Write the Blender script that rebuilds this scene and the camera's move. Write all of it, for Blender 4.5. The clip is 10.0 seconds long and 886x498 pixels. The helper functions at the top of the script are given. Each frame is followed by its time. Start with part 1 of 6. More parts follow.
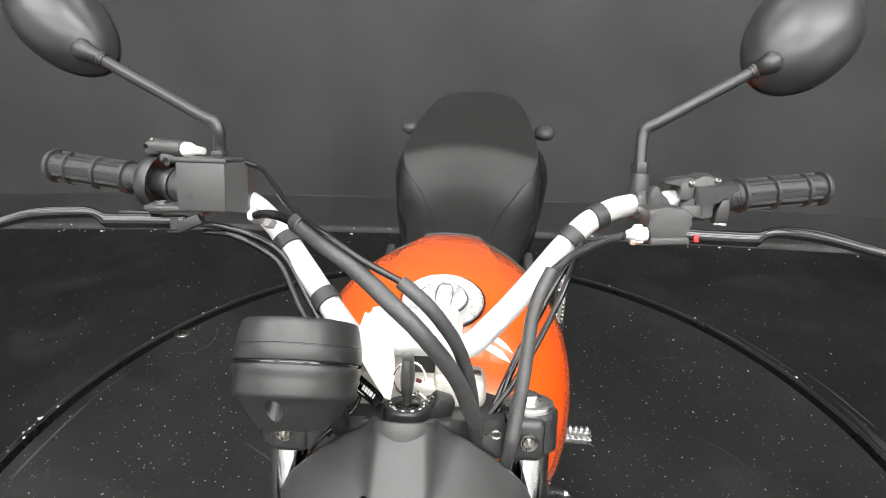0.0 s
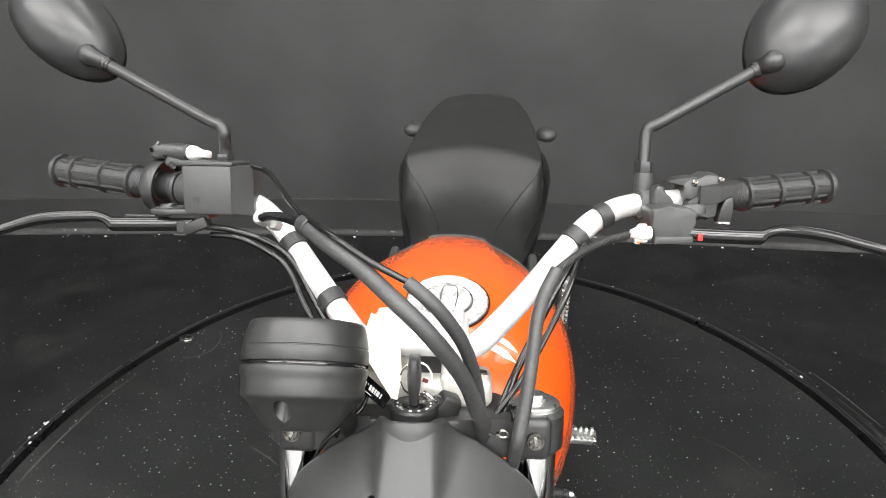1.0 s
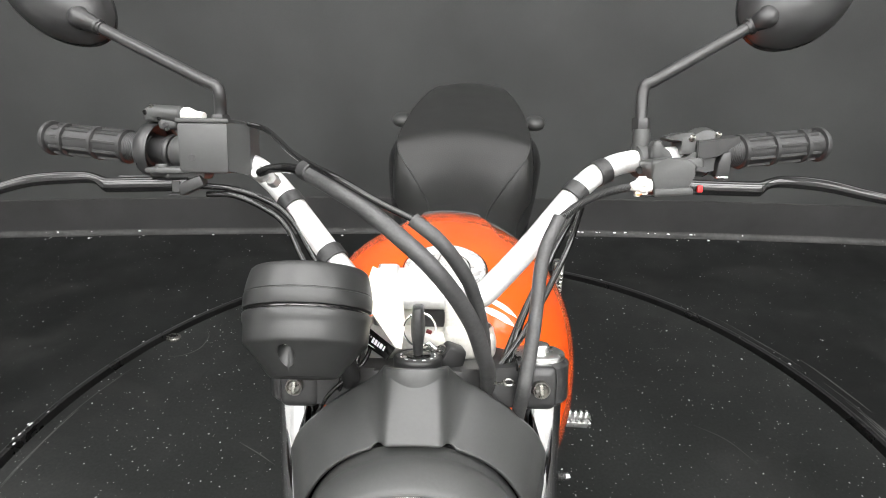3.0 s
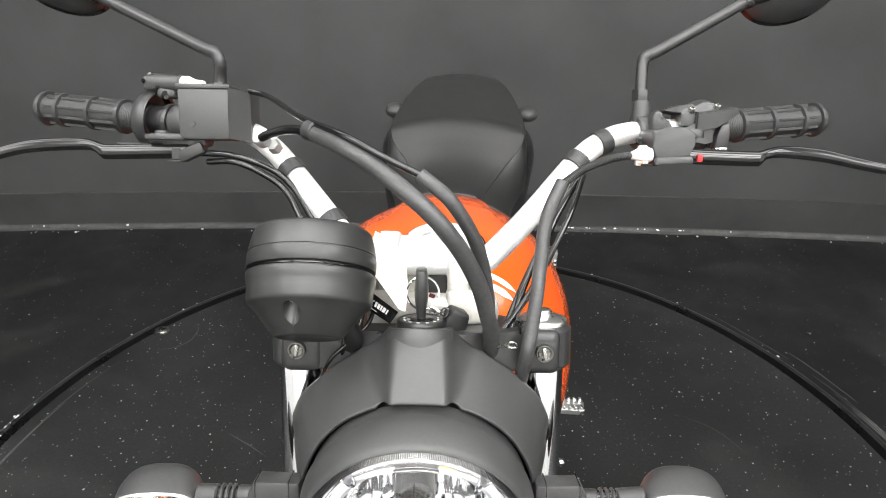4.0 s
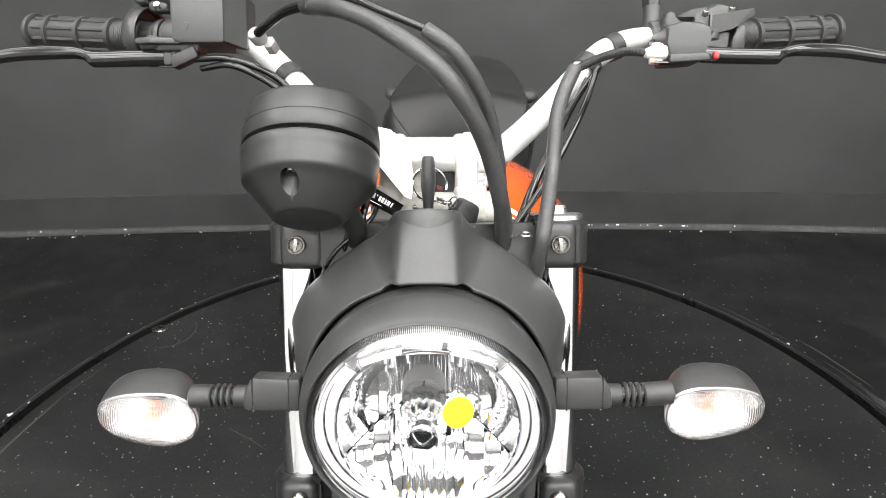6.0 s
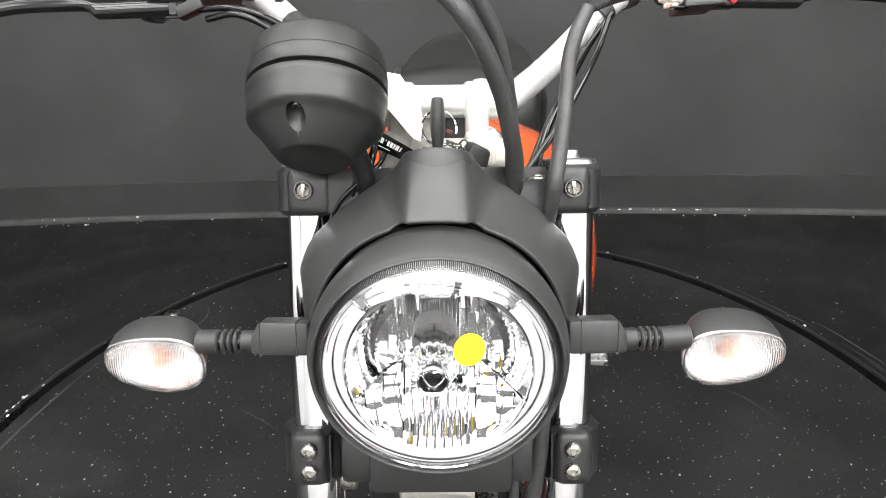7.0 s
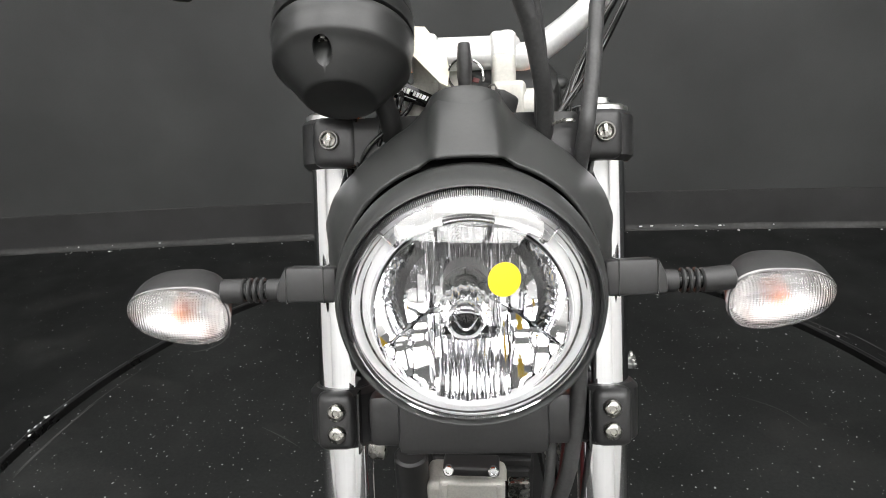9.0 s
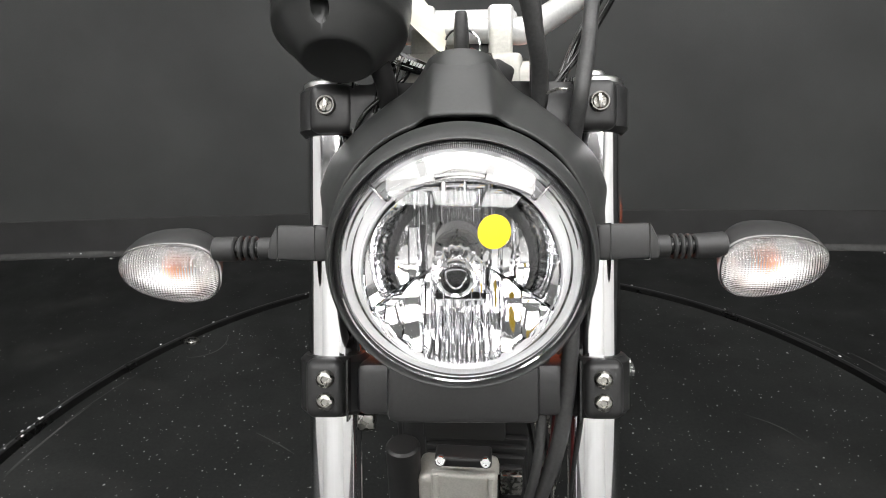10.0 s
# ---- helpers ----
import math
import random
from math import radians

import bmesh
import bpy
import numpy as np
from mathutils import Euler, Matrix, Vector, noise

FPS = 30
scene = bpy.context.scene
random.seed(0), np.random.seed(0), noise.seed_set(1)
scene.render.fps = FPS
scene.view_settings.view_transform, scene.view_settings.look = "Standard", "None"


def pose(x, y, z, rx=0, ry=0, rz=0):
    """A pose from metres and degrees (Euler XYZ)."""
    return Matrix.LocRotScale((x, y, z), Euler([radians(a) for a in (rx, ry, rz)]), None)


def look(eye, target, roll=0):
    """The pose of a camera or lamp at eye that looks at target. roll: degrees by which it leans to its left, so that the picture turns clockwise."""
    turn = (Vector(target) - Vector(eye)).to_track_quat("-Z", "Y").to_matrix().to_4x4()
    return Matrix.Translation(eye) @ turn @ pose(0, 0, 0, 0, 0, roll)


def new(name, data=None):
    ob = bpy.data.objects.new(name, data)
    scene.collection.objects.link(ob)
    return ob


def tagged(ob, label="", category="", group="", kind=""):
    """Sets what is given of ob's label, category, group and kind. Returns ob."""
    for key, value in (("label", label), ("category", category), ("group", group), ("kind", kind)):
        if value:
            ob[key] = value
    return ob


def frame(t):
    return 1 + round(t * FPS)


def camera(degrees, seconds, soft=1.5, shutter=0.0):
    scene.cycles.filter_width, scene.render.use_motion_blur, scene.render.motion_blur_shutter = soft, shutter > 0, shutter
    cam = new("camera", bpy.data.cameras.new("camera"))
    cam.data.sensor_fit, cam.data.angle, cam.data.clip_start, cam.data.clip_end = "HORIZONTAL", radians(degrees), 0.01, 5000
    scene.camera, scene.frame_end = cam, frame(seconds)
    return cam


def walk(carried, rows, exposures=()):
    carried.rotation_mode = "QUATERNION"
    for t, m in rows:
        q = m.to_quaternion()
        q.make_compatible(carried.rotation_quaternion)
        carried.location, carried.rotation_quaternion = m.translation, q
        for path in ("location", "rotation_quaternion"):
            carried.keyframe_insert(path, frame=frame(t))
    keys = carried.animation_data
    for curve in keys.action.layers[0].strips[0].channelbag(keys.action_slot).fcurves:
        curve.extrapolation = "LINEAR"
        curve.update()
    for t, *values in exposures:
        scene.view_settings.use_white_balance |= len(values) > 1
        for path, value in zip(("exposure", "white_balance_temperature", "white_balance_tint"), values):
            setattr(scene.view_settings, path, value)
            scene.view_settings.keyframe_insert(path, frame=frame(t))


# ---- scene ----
cam = camera(68.3, 10.0, 1.0)
PATH = [
    (0, (0.057, 0.022, 1.452), (-0.153, 1.71, 0.401), 0.1),
    (0.5, (0.056, 0.019, 1.454), (-0.157, 1.708, 0.404), -0.1),
    (1, (0.055, 0.018, 1.452), (-0.163, 1.71, 0.408), -0.5),
    (1.5, (0.057, 0.015, 1.445), (-0.159, 1.709, 0.404), -0.7),
    (2, (0.055, 0.011, 1.428), (-0.152, 1.709, 0.393), -0.5),
    (2.5, (0.05, 0.004, 1.414), (-0.143, 1.71, 0.388), -0.6),
    (4, (0.031, -0.022, 1.38), (-0.105, 1.695, 0.364), 0.3),
    (4.5, (0.03, -0.028, 1.345), (-0.101, 1.704, 0.354), 0.6),
    (5, (0.027, -0.033, 1.32), (-0.102, 1.713, 0.353), 0.1),
    (5.5, (0.027, -0.04, 1.296), (-0.11, 1.717, 0.35), -0.3),
    (5.7, (0.026, -0.043, 1.286), (-0.107, 1.713, 0.339), -0.5),
    (7, (0.027, -0.055, 1.234), (-0.145, 1.687, 0.267), -1.5),
    (7.5, (0.025, -0.058, 1.219), (-0.161, 1.689, 0.264), -1.9),
    (8, (0.024, -0.063, 1.206), (-0.18, 1.697, 0.279), -2.9),
    (8.5, (0.021, -0.066, 1.185), (-0.196, 1.708, 0.287), -3.6),
    (9, (0.018, -0.073, 1.171), (-0.21, 1.715, 0.302), -3.2),
    (9.5, (0.02, -0.081, 1.156), (-0.216, 1.721, 0.321), -1.5),
    (10, (0.026, -0.09, 1.132), (-0.212, 1.727, 0.331), -2.0),
]
walk(cam, [(t, look(eye, target, roll)) for t, eye, target, roll in PATH],
     exposures=[(0, 0.70), (2.5, 0.71), (4.0, 0.73), (4.5, 0.82), (5.5, 0.82), (7.5, 0.52), (9, 0.12), (10, 0.01)])

# ---- light ----
world = bpy.data.worlds.new("world")
scene.world = world
world.use_nodes = True
world.node_tree.nodes["Background"].inputs["Color"].default_value = (0.02, 0.02, 0.02, 1)
world.node_tree.nodes["Background"].inputs["Strength"].default_value = 0.3
scene.view_settings.exposure = 0.0
PANEL_POWER = 9.3


# ---- materials ----
def material(name, color, rough=0.5, metal=0.0, coat=0.0, spec=0.5, grain=0.0, grain_scale=400.0, stain=0.0, stain_scale=6.0,
             rough_var=0.0, bump=0.0, bump_scale=600.0):
    m = bpy.data.materials.new(name)
    m.use_nodes = True
    nt = m.node_tree
    b = nt.nodes["Principled BSDF"]
    b.inputs["Roughness"].default_value = rough
    b.inputs["Metallic"].default_value = metal
    b.inputs["Coat Weight"].default_value = coat
    b.inputs["Coat Roughness"].default_value = 0.05
    b.inputs["Specular IOR Level"].default_value = spec
    tc = nt.nodes.new("ShaderNodeTexCoord")

    def noise_tex(scale, detail=4.0):
        n = nt.nodes.new("ShaderNodeTexNoise")
        n.inputs["Scale"].default_value = scale
        n.inputs["Detail"].default_value = detail
        nt.links.new(tc.outputs["Object"], n.inputs["Vector"])
        return n

    def ramp(src, lo, hi, a=0.3, z=0.7):
        r = nt.nodes.new("ShaderNodeMapRange")
        r.inputs["From Min"].default_value, r.inputs["From Max"].default_value = a, z
        r.inputs["To Min"].default_value, r.inputs["To Max"].default_value = lo, hi
        nt.links.new(src.outputs["Fac"], r.inputs["Value"])
        return r
    col = nt.nodes.new("ShaderNodeMix")
    col.data_type = "RGBA"
    col.blend_type = "MULTIPLY"
    col.inputs["Factor"].default_value = 1.0
    col.inputs["A"].default_value = (*color, 1)
    g1 = ramp(noise_tex(stain_scale), 1 - stain, 1 + stain)
    g2 = ramp(noise_tex(grain_scale, 2), 1 - grain, 1 + grain)
    mul = nt.nodes.new("ShaderNodeMath")
    mul.operation = "MULTIPLY"
    nt.links.new(g1.outputs[0], mul.inputs[0])
    nt.links.new(g2.outputs[0], mul.inputs[1])
    nt.links.new(mul.outputs[0], col.inputs["B"])
    nt.links.new(col.outputs["Result"], b.inputs["Base Color"])
    if rough_var:
        r = ramp(noise_tex(stain_scale * 2.3), max(0.02, rough - rough_var), rough + rough_var)
        nt.links.new(r.outputs[0], b.inputs["Roughness"])
    if bump:
        bn = nt.nodes.new("ShaderNodeBump")
        bn.inputs["Strength"].default_value = bump
        bn.inputs["Distance"].default_value = 0.0006
        nt.links.new(noise_tex(bump_scale, 3).outputs["Fac"], bn.inputs["Height"])
        nt.links.new(bn.outputs[0], b.inputs["Normal"])
    return m


PLASTIC = material("black_plastic", (0.037, 0.038, 0.037), 0.43, spec=0.45, grain=0.06, stain=0.06, stain_scale=14, rough_var=0.04, bump=0.10, bump_scale=1500)
PLASTIC_DARK = material("dark_plastic", (0.012, 0.012, 0.012), 0.5, stain=0.2, bump=0.2, bump_scale=900)
SIGNAL_PLASTIC = material("signal_plastic", (0.028, 0.028, 0.028), 0.46, spec=0.4, grain=0.06, stain=0.08, stain_scale=14, rough_var=0.04)
POD_PAINT = material("pod_plastic", (0.018, 0.0185, 0.018), 0.42, spec=0.5, grain=0.08, stain=0.1, stain_scale=18, rough_var=0.06, bump=0.08, bump_scale=1200)
SATIN = material("satin_black_paint", (0.02, 0.02, 0.02), 0.36, grain=0.1, stain=0.1, stain_scale=25, rough_var=0.05, bump=0.12, bump_scale=1200)
SHELL = material("semi_gloss_black", (0.022, 0.022, 0.022), 0.37, stain=0.1, stain_scale=12, rough_var=0.05)
RUBBER = material("black_rubber", (0.020, 0.020, 0.020), 0.5, grain=0.2, stain=0.2, stain_scale=40, rough_var=0.08, bump=0.3, bump_scale=700)
HOSE = material("rubber_hose", (0.035, 0.035, 0.035), 0.5, grain=0.2, stain=0.2, stain_scale=30, rough_var=0.1, bump=0.3, bump_scale=900)
GLOSS = material("gloss_black", (0.008, 0.008, 0.008), 0.12, stain=0.2, rough_var=0.04)
CHROME = material("chrome", (0.86, 0.86, 0.87), 0.07, 1.0, stain=0.02, rough_var=0.02)
MIRROR_CHROME = material("reflector_chrome", (0.92, 0.92, 0.93), 0.04, 1.0)
ALUMINIUM = material("brushed_aluminium", (0.72, 0.72, 0.71), 0.3, 1.0, grain=0.06, stain=0.06, stain_scale=30, rough_var=0.06, bump=0.1, bump_scale=900)
BAR_METAL = material("silver_bar_paint", (0.74, 0.74, 0.73), 0.33, 0.5, grain=0.05, stain=0.03, stain_scale=20, rough_var=0.05)
CAP_METAL = material("satin_alloy", (0.60, 0.60, 0.59), 0.28, 0.45, grain=0.04, stain=0.04, stain_scale=40, rough_var=0.05)
COLLAR = material("collar_chrome", (0.96, 0.96, 0.97), 0.13, 0.15, stain=0.03)
BROW = material("brow_chrome", (0.93, 0.93, 0.93), 0.13, 0.9, stain=0.02)
SOCKET = material("grey_socket", (0.045, 0.045, 0.045), 0.4, stain=0.1, stain_scale=60)
REFLECTOR = material("facet_chrome", (0.95, 0.95, 0.96), 0.06, 1.0, stain=0.02)
SIGNAL_SILVER = material("signal_silver", (0.86, 0.85, 0.84), 0.22, 0.7, stain=0.06, stain_scale=80)
CAST = material("cast_aluminium", (0.47, 0.46, 0.42), 0.45, 0.25, grain=0.08, stain=0.06, stain_scale=40, bump=0.25, bump_scale=900)
STEEL = material("zinc_steel", (0.42, 0.41, 0.38), 0.26, 1.0, stain=0.15, stain_scale=80, rough_var=0.1)
ORANGE = material("orange_paint", (0.64, 0.076, 0.005), 0.25, coat=1.0, stain=0.03, stain_scale=5, grain=0.03, grain_scale=1500)
VINYL = material("black_vinyl", (0.015, 0.0152, 0.0146), 0.38, spec=0.42, grain=0.2, grain_scale=900, stain=0.08, stain_scale=10, rough_var=0.02, bump=0.5, bump_scale=420)
PAPER = material("cream_paper", (0.66, 0.63, 0.52), 0.8, stain=0.05, stain_scale=30)
WHITE_INK = material("white_ink", (0.8, 0.8, 0.8), 0.6)
WHITE_PLASTIC = material("white_plastic", (0.58, 0.575, 0.55), 0.4, stain=0.08, stain_scale=60)
DARK_RED = material("dark_red_sleeve", (0.10, 0.008, 0.008), 0.45, stain=0.2)
LEVER = material("lever_lacquer", (0.008, 0.008, 0.008), 0.13, spec=0.55, stain=0.2, rough_var=0.03)
RED_PLASTIC = material("red_plastic", (0.55, 0.02, 0.02), 0.35, stain=0.1)
YELLOW = material("yellow_paper", (0.95, 0.62, 0.006), 0.6, stain=0.03)
AMBER = material("amber_bulb", (0.62, 0.20, 0.08), 0.25, stain=0.1)
TYRE = material("tyre_rubber", (0.016, 0.016, 0.016), 0.75, stain=0.25, stain_scale=20, bump=0.4, bump_scale=300)
WALL = material("black_wall_paint", (0.0450, 0.0468, 0.0459), 0.5, grain=0.06, grain_scale=260, stain=0.24, stain_scale=2.0, rough_var=0.08, bump=0.15, bump_scale=120)
SKIRT = material("baseboard_rubber", (0.034, 0.034, 0.034), 0.5, grain=0.15, stain=0.25, stain_scale=4.5, rough_var=0.06)
RIM_RUBBER = material("gloss_rubber", (0.010, 0.010, 0.010), 0.30, grain=0.2, grain_scale=60, stain=0.2, stain_scale=4, rough_var=0.05)
PLATED = material("dull_zinc_plate", (0.30, 0.30, 0.29), 0.42, 0.5, stain=0.2, stain_scale=80, rough_var=0.08)
GUNMETAL = material("dull_plated_steel", (0.20, 0.195, 0.18), 0.3, 1.0, stain=0.2, stain_scale=80, rough_var=0.08)
EDGE_GREY = material("scuff_and_highlight_grey", (0.05, 0.05, 0.049), 0.6, stain=0.3, stain_scale=4)
DUSTY = material("dusty_rubber", (0.041, 0.041, 0.040), 0.7, grain=0.2, grain_scale=60, stain=0.4, stain_scale=5)
WHITE_WALL = material("pale_grey_wall_paint", (0.68, 0.68, 0.67), 0.7, stain=0.04, stain_scale=1.5)
CEILING = material("ceiling_paint", (0.34, 0.34, 0.34), 0.8, stain=0.05)


def floor_material(name, base, density):
    """Scuffed black floor with scattered pale paint flecks."""
    m = material(name, base, 0.45, spec=0.35, grain=0.3, grain_scale=120, stain=0.35, stain_scale=2.2, rough_var=0.12, bump=0.25, bump_scale=260)
    nt = m.node_tree
    b = nt.nodes["Principled BSDF"]
    old = b.inputs["Base Color"].links[0].from_socket
    tc = nt.nodes.new("ShaderNodeTexCoord")
    total = None
    for scale, size, keep in ((30.0, 0.105, density), (70.0, 0.17, density * 0.8), (12.0, 0.056, density), (150.0, 0.2, density * 0.4)):
        warp = nt.nodes.new("ShaderNodeTexNoise")
        warp.inputs["Scale"].default_value = scale * 2.2
        mixv = nt.nodes.new("ShaderNodeVectorMath")
        mixv.operation = "MULTIPLY_ADD"
        mixv.inputs[1].default_value = (0.35 / scale,) * 3
        nt.links.new(tc.outputs["Object"], warp.inputs["Vector"])
        nt.links.new(warp.outputs["Color"], mixv.inputs[0])
        nt.links.new(tc.outputs["Object"], mixv.inputs[2])
        v = nt.nodes.new("ShaderNodeTexVoronoi")
        v.inputs["Scale"].default_value = scale
        v.inputs["Randomness"].default_value = 1.0
        nt.links.new(mixv.outputs[0], v.inputs["Vector"])
        near = nt.nodes.new("ShaderNodeMapRange")
        near.inputs["From Min"].default_value, near.inputs["From Max"].default_value = size, size * 0.6
        near.inputs["To Min"].default_value, near.inputs["To Max"].default_value = 0.0, 1.0
        nt.links.new(v.outputs["Distance"], near.inputs["Value"])
        sep = nt.nodes.new("ShaderNodeSeparateColor")
        nt.links.new(v.outputs["Color"], sep.inputs[0])
        pick = nt.nodes.new("ShaderNodeMapRange")
        pick.inputs["From Min"].default_value, pick.inputs["From Max"].default_value = 1 - keep, 1 - keep * 0.4
        nt.links.new(sep.outputs[0], pick.inputs["Value"])
        mul = nt.nodes.new("ShaderNodeMath")
        mul.operation = "MULTIPLY"
        nt.links.new(near.outputs[0], mul.inputs[0])
        nt.links.new(pick.outputs[0], mul.inputs[1])
        if total is None:
            total = mul
        else:
            add = nt.nodes.new("ShaderNodeMath")
            add.operation = "MAXIMUM"
            nt.links.new(total.outputs[0], add.inputs[0])
            nt.links.new(mul.outputs[0], add.inputs[1])
            total = add
    # dusty smears, drawn out along one way
    smear_map = nt.nodes.new("ShaderNodeMapping")
    smear_map.inputs["Scale"].default_value = (1.5, 2.3, 1.0)
    smear_map.inputs["Rotation"].default_value = (0, 0, 0.7)
    nt.links.new(tc.outputs["Object"], smear_map.inputs["Vector"])
    smear = nt.nodes.new("ShaderNodeTexNoise")
    smear.inputs["Scale"].default_value, smear.inputs["Detail"].default_value = 2.6, 9.0
    smear.inputs["Distortion"].default_value = 0.6
    nt.links.new(smear_map.outputs[0], smear.inputs["Vector"])
    haze = nt.nodes.new("ShaderNodeMapRange")
    haze.inputs["From Min"].default_value, haze.inputs["From Max"].default_value = 0.54, 0.80
    haze.inputs["To Max"].default_value = 0.32
    nt.links.new(smear.outputs["Fac"], haze.inputs["Value"])
    dusty = nt.nodes.new("ShaderNodeMix")
    dusty.data_type = "RGBA"
    nt.links.new(haze.outputs[0], dusty.inputs["Factor"])
    nt.links.new(old, dusty.inputs["A"])
    dusty.inputs["B"].default_value = (0.045, 0.045, 0.043, 1)
    old = dusty.outputs["Result"]
    mix = nt.nodes.new("ShaderNodeMix")
    mix.data_type = "RGBA"
    nt.links.new(total.outputs[0], mix.inputs["Factor"])
    nt.links.new(old, mix.inputs["A"])
    mix.inputs["B"].default_value = (0.52, 0.52, 0.51, 1)
    nt.links.new(mix.outputs["Result"], b.inputs["Base Color"])
    return m


TABLE_FLOOR = floor_material("speckled_black_platform", (0.0106, 0.0115, 0.0110), 0.24)
OUTER_FLOOR = floor_material("scuffed_black_floor", (0.0076, 0.0083, 0.0080), 0.12)


def glass(name, color=(1, 1, 1), rough=0.0, ior=1.45):
    m = bpy.data.materials.new(name)
    m.use_nodes = True
    b = m.node_tree.nodes["Principled BSDF"]
    b.inputs["Base Color"].default_value = (*color, 1)
    b.inputs["Transmission Weight"].default_value = 1.0
    b.inputs["Roughness"].default_value = rough
    b.inputs["IOR"].default_value = ior
    return m


def emitter(name, color, strength):
    m = bpy.data.materials.new(name)
    m.use_nodes = True
    b = m.node_tree.nodes["Principled BSDF"]
    b.inputs["Base Color"].default_value = (0.8, 0.8, 0.8, 1)
    b.inputs["Emission Color"].default_value = (*color, 1)
    b.inputs["Emission Strength"].default_value = strength
    return m


GLASS = glass("clear_lens")
SIGNAL_GLASS = glass("ribbed_lens", (0.97, 0.97, 0.97), 0.03)
BULB_GLASS = glass("bulb_glass", (0.97, 0.97, 0.97), 0.0)


def ribbed(m, pitch):
    """Fine upright flutes and finer cross flutes moulded into a lens."""
    nt = m.node_tree
    tc = nt.nodes.new("ShaderNodeTexCoord")
    total = None
    for way, p in (("X", pitch), ("Z", pitch * 0.8)):
        w = nt.nodes.new("ShaderNodeTexWave")
        w.bands_direction = way
        w.inputs["Scale"].default_value = 0.314 / p
        nt.links.new(tc.outputs["Object"], w.inputs["Vector"])
        if total is None:
            total = w
        else:
            add = nt.nodes.new("ShaderNodeMath")
            nt.links.new(total.outputs["Fac"], add.inputs[0])
            nt.links.new(w.outputs["Fac"], add.inputs[1])
            total = add
    bump = nt.nodes.new("ShaderNodeBump")
    bump.inputs["Strength"].default_value = 0.5
    bump.inputs["Distance"].default_value = 0.0004
    nt.links.new(total.outputs[0], bump.inputs["Height"])
    nt.links.new(bump.outputs[0], m.node_tree.nodes["Principled BSDF"].inputs["Normal"])


ribbed(SIGNAL_GLASS, 0.0019)
LEDS = [emitter("led_panel", (1.0, 0.99, 0.98), PANEL_POWER * k) for k in (0.9, 1.0, 1.2)]
DIM_LED = emitter("dimmed_led_panel", (1.0, 0.99, 0.98), PANEL_POWER * 0.38)


# ---- mesh helpers ----
WM = {}


def part(name, bm, mat, parent=None, label="", at=None, smooth=True, angle=40):
    """Links a bmesh as one object at the pose `at`, under a thing or a part."""
    me = bpy.data.meshes.new(name)
    bmesh.ops.recalc_face_normals(bm, faces=bm.faces)
    bm.to_mesh(me)
    bm.free()
    for m in (mat if isinstance(mat, (list, tuple)) else (mat,)):
        me.materials.append(m)
    if smooth:
        me.shade_smooth()
        me.set_sharp_from_angle(angle=radians(angle))
    ob = new(name, me)
    return place(ob, parent, at, label)


def place(ob, parent=None, at=None, label=""):
    at = at or Matrix.Identity(4)
    if parent is not None:
        ob.parent = parent
        ob.matrix_parent_inverse = WM[parent].inverted()
    ob.matrix_basis = at
    WM[ob] = at
    if label:
        tagged(ob, label)
    return ob


def thing(name, at, label, category, group="", kind=""):
    ob = new(name)
    ob.empty_display_size = 0.05
    place(ob, None, at)
    return tagged(ob, label, category, group, kind)


def frame_on(origin, z, x=(1, 0, 0)):
    """A pose at origin with its z axis along z and its x axis near x."""
    z = Vector(z).normalized()
    y = z.cross(Vector(x)).normalized()
    xx = y.cross(z)
    return Matrix(((xx.x, y.x, z.x, origin[0]), (xx.y, y.y, z.y, origin[1]), (xx.z, y.z, z.z, origin[2]), (0, 0, 0, 1)))


def lathe(profile, segs=48, bm=None, closed=False, m=None):
    """Turns (radius, height) pairs round z."""
    bm = bm or bmesh.new()
    rings = []
    for r, z in profile:
        if r < 1e-6:
            v = bm.verts.new((0, 0, z) if m is None else m @ Vector((0, 0, z)))
            rings.append([v] * segs)
        else:
            ring = []
            for i in range(segs):
                a = 2 * math.pi * i / segs
                p = Vector((r * math.cos(a), r * math.sin(a), z))
                ring.append(bm.verts.new(p if m is None else m @ p))
            rings.append(ring)
    pairs = list(zip(rings, rings[1:])) + ([(rings[-1], rings[0])] if closed else [])
    for a, b in pairs:
        for i in range(segs):
            j = (i + 1) % segs
            q = []
            for v in (a[i], a[j], b[j], b[i]):
                if v not in q:
                    q.append(v)
            if len(q) > 2:
                bm.faces.new(q)
    return bm


def spline(points, steps=10):
    """A smooth line through the points."""
    P = [Vector(p) for p in points]
    P = [2 * P[0] - P[1]] + P + [2 * P[-1] - P[-2]]
    out = []
    for i in range(1, len(P) - 2):
        a, b, c, d = P[i - 1:i + 3]
        for k in range(steps):
            t = k / steps
            out.append(0.5 * (2 * b + (c - a) * t + (2 * a - 5 * b + 4 * c - d) * t * t + (3 * b - a - 3 * c + d) * t ** 3))
    out.append(P[-2])
    return out


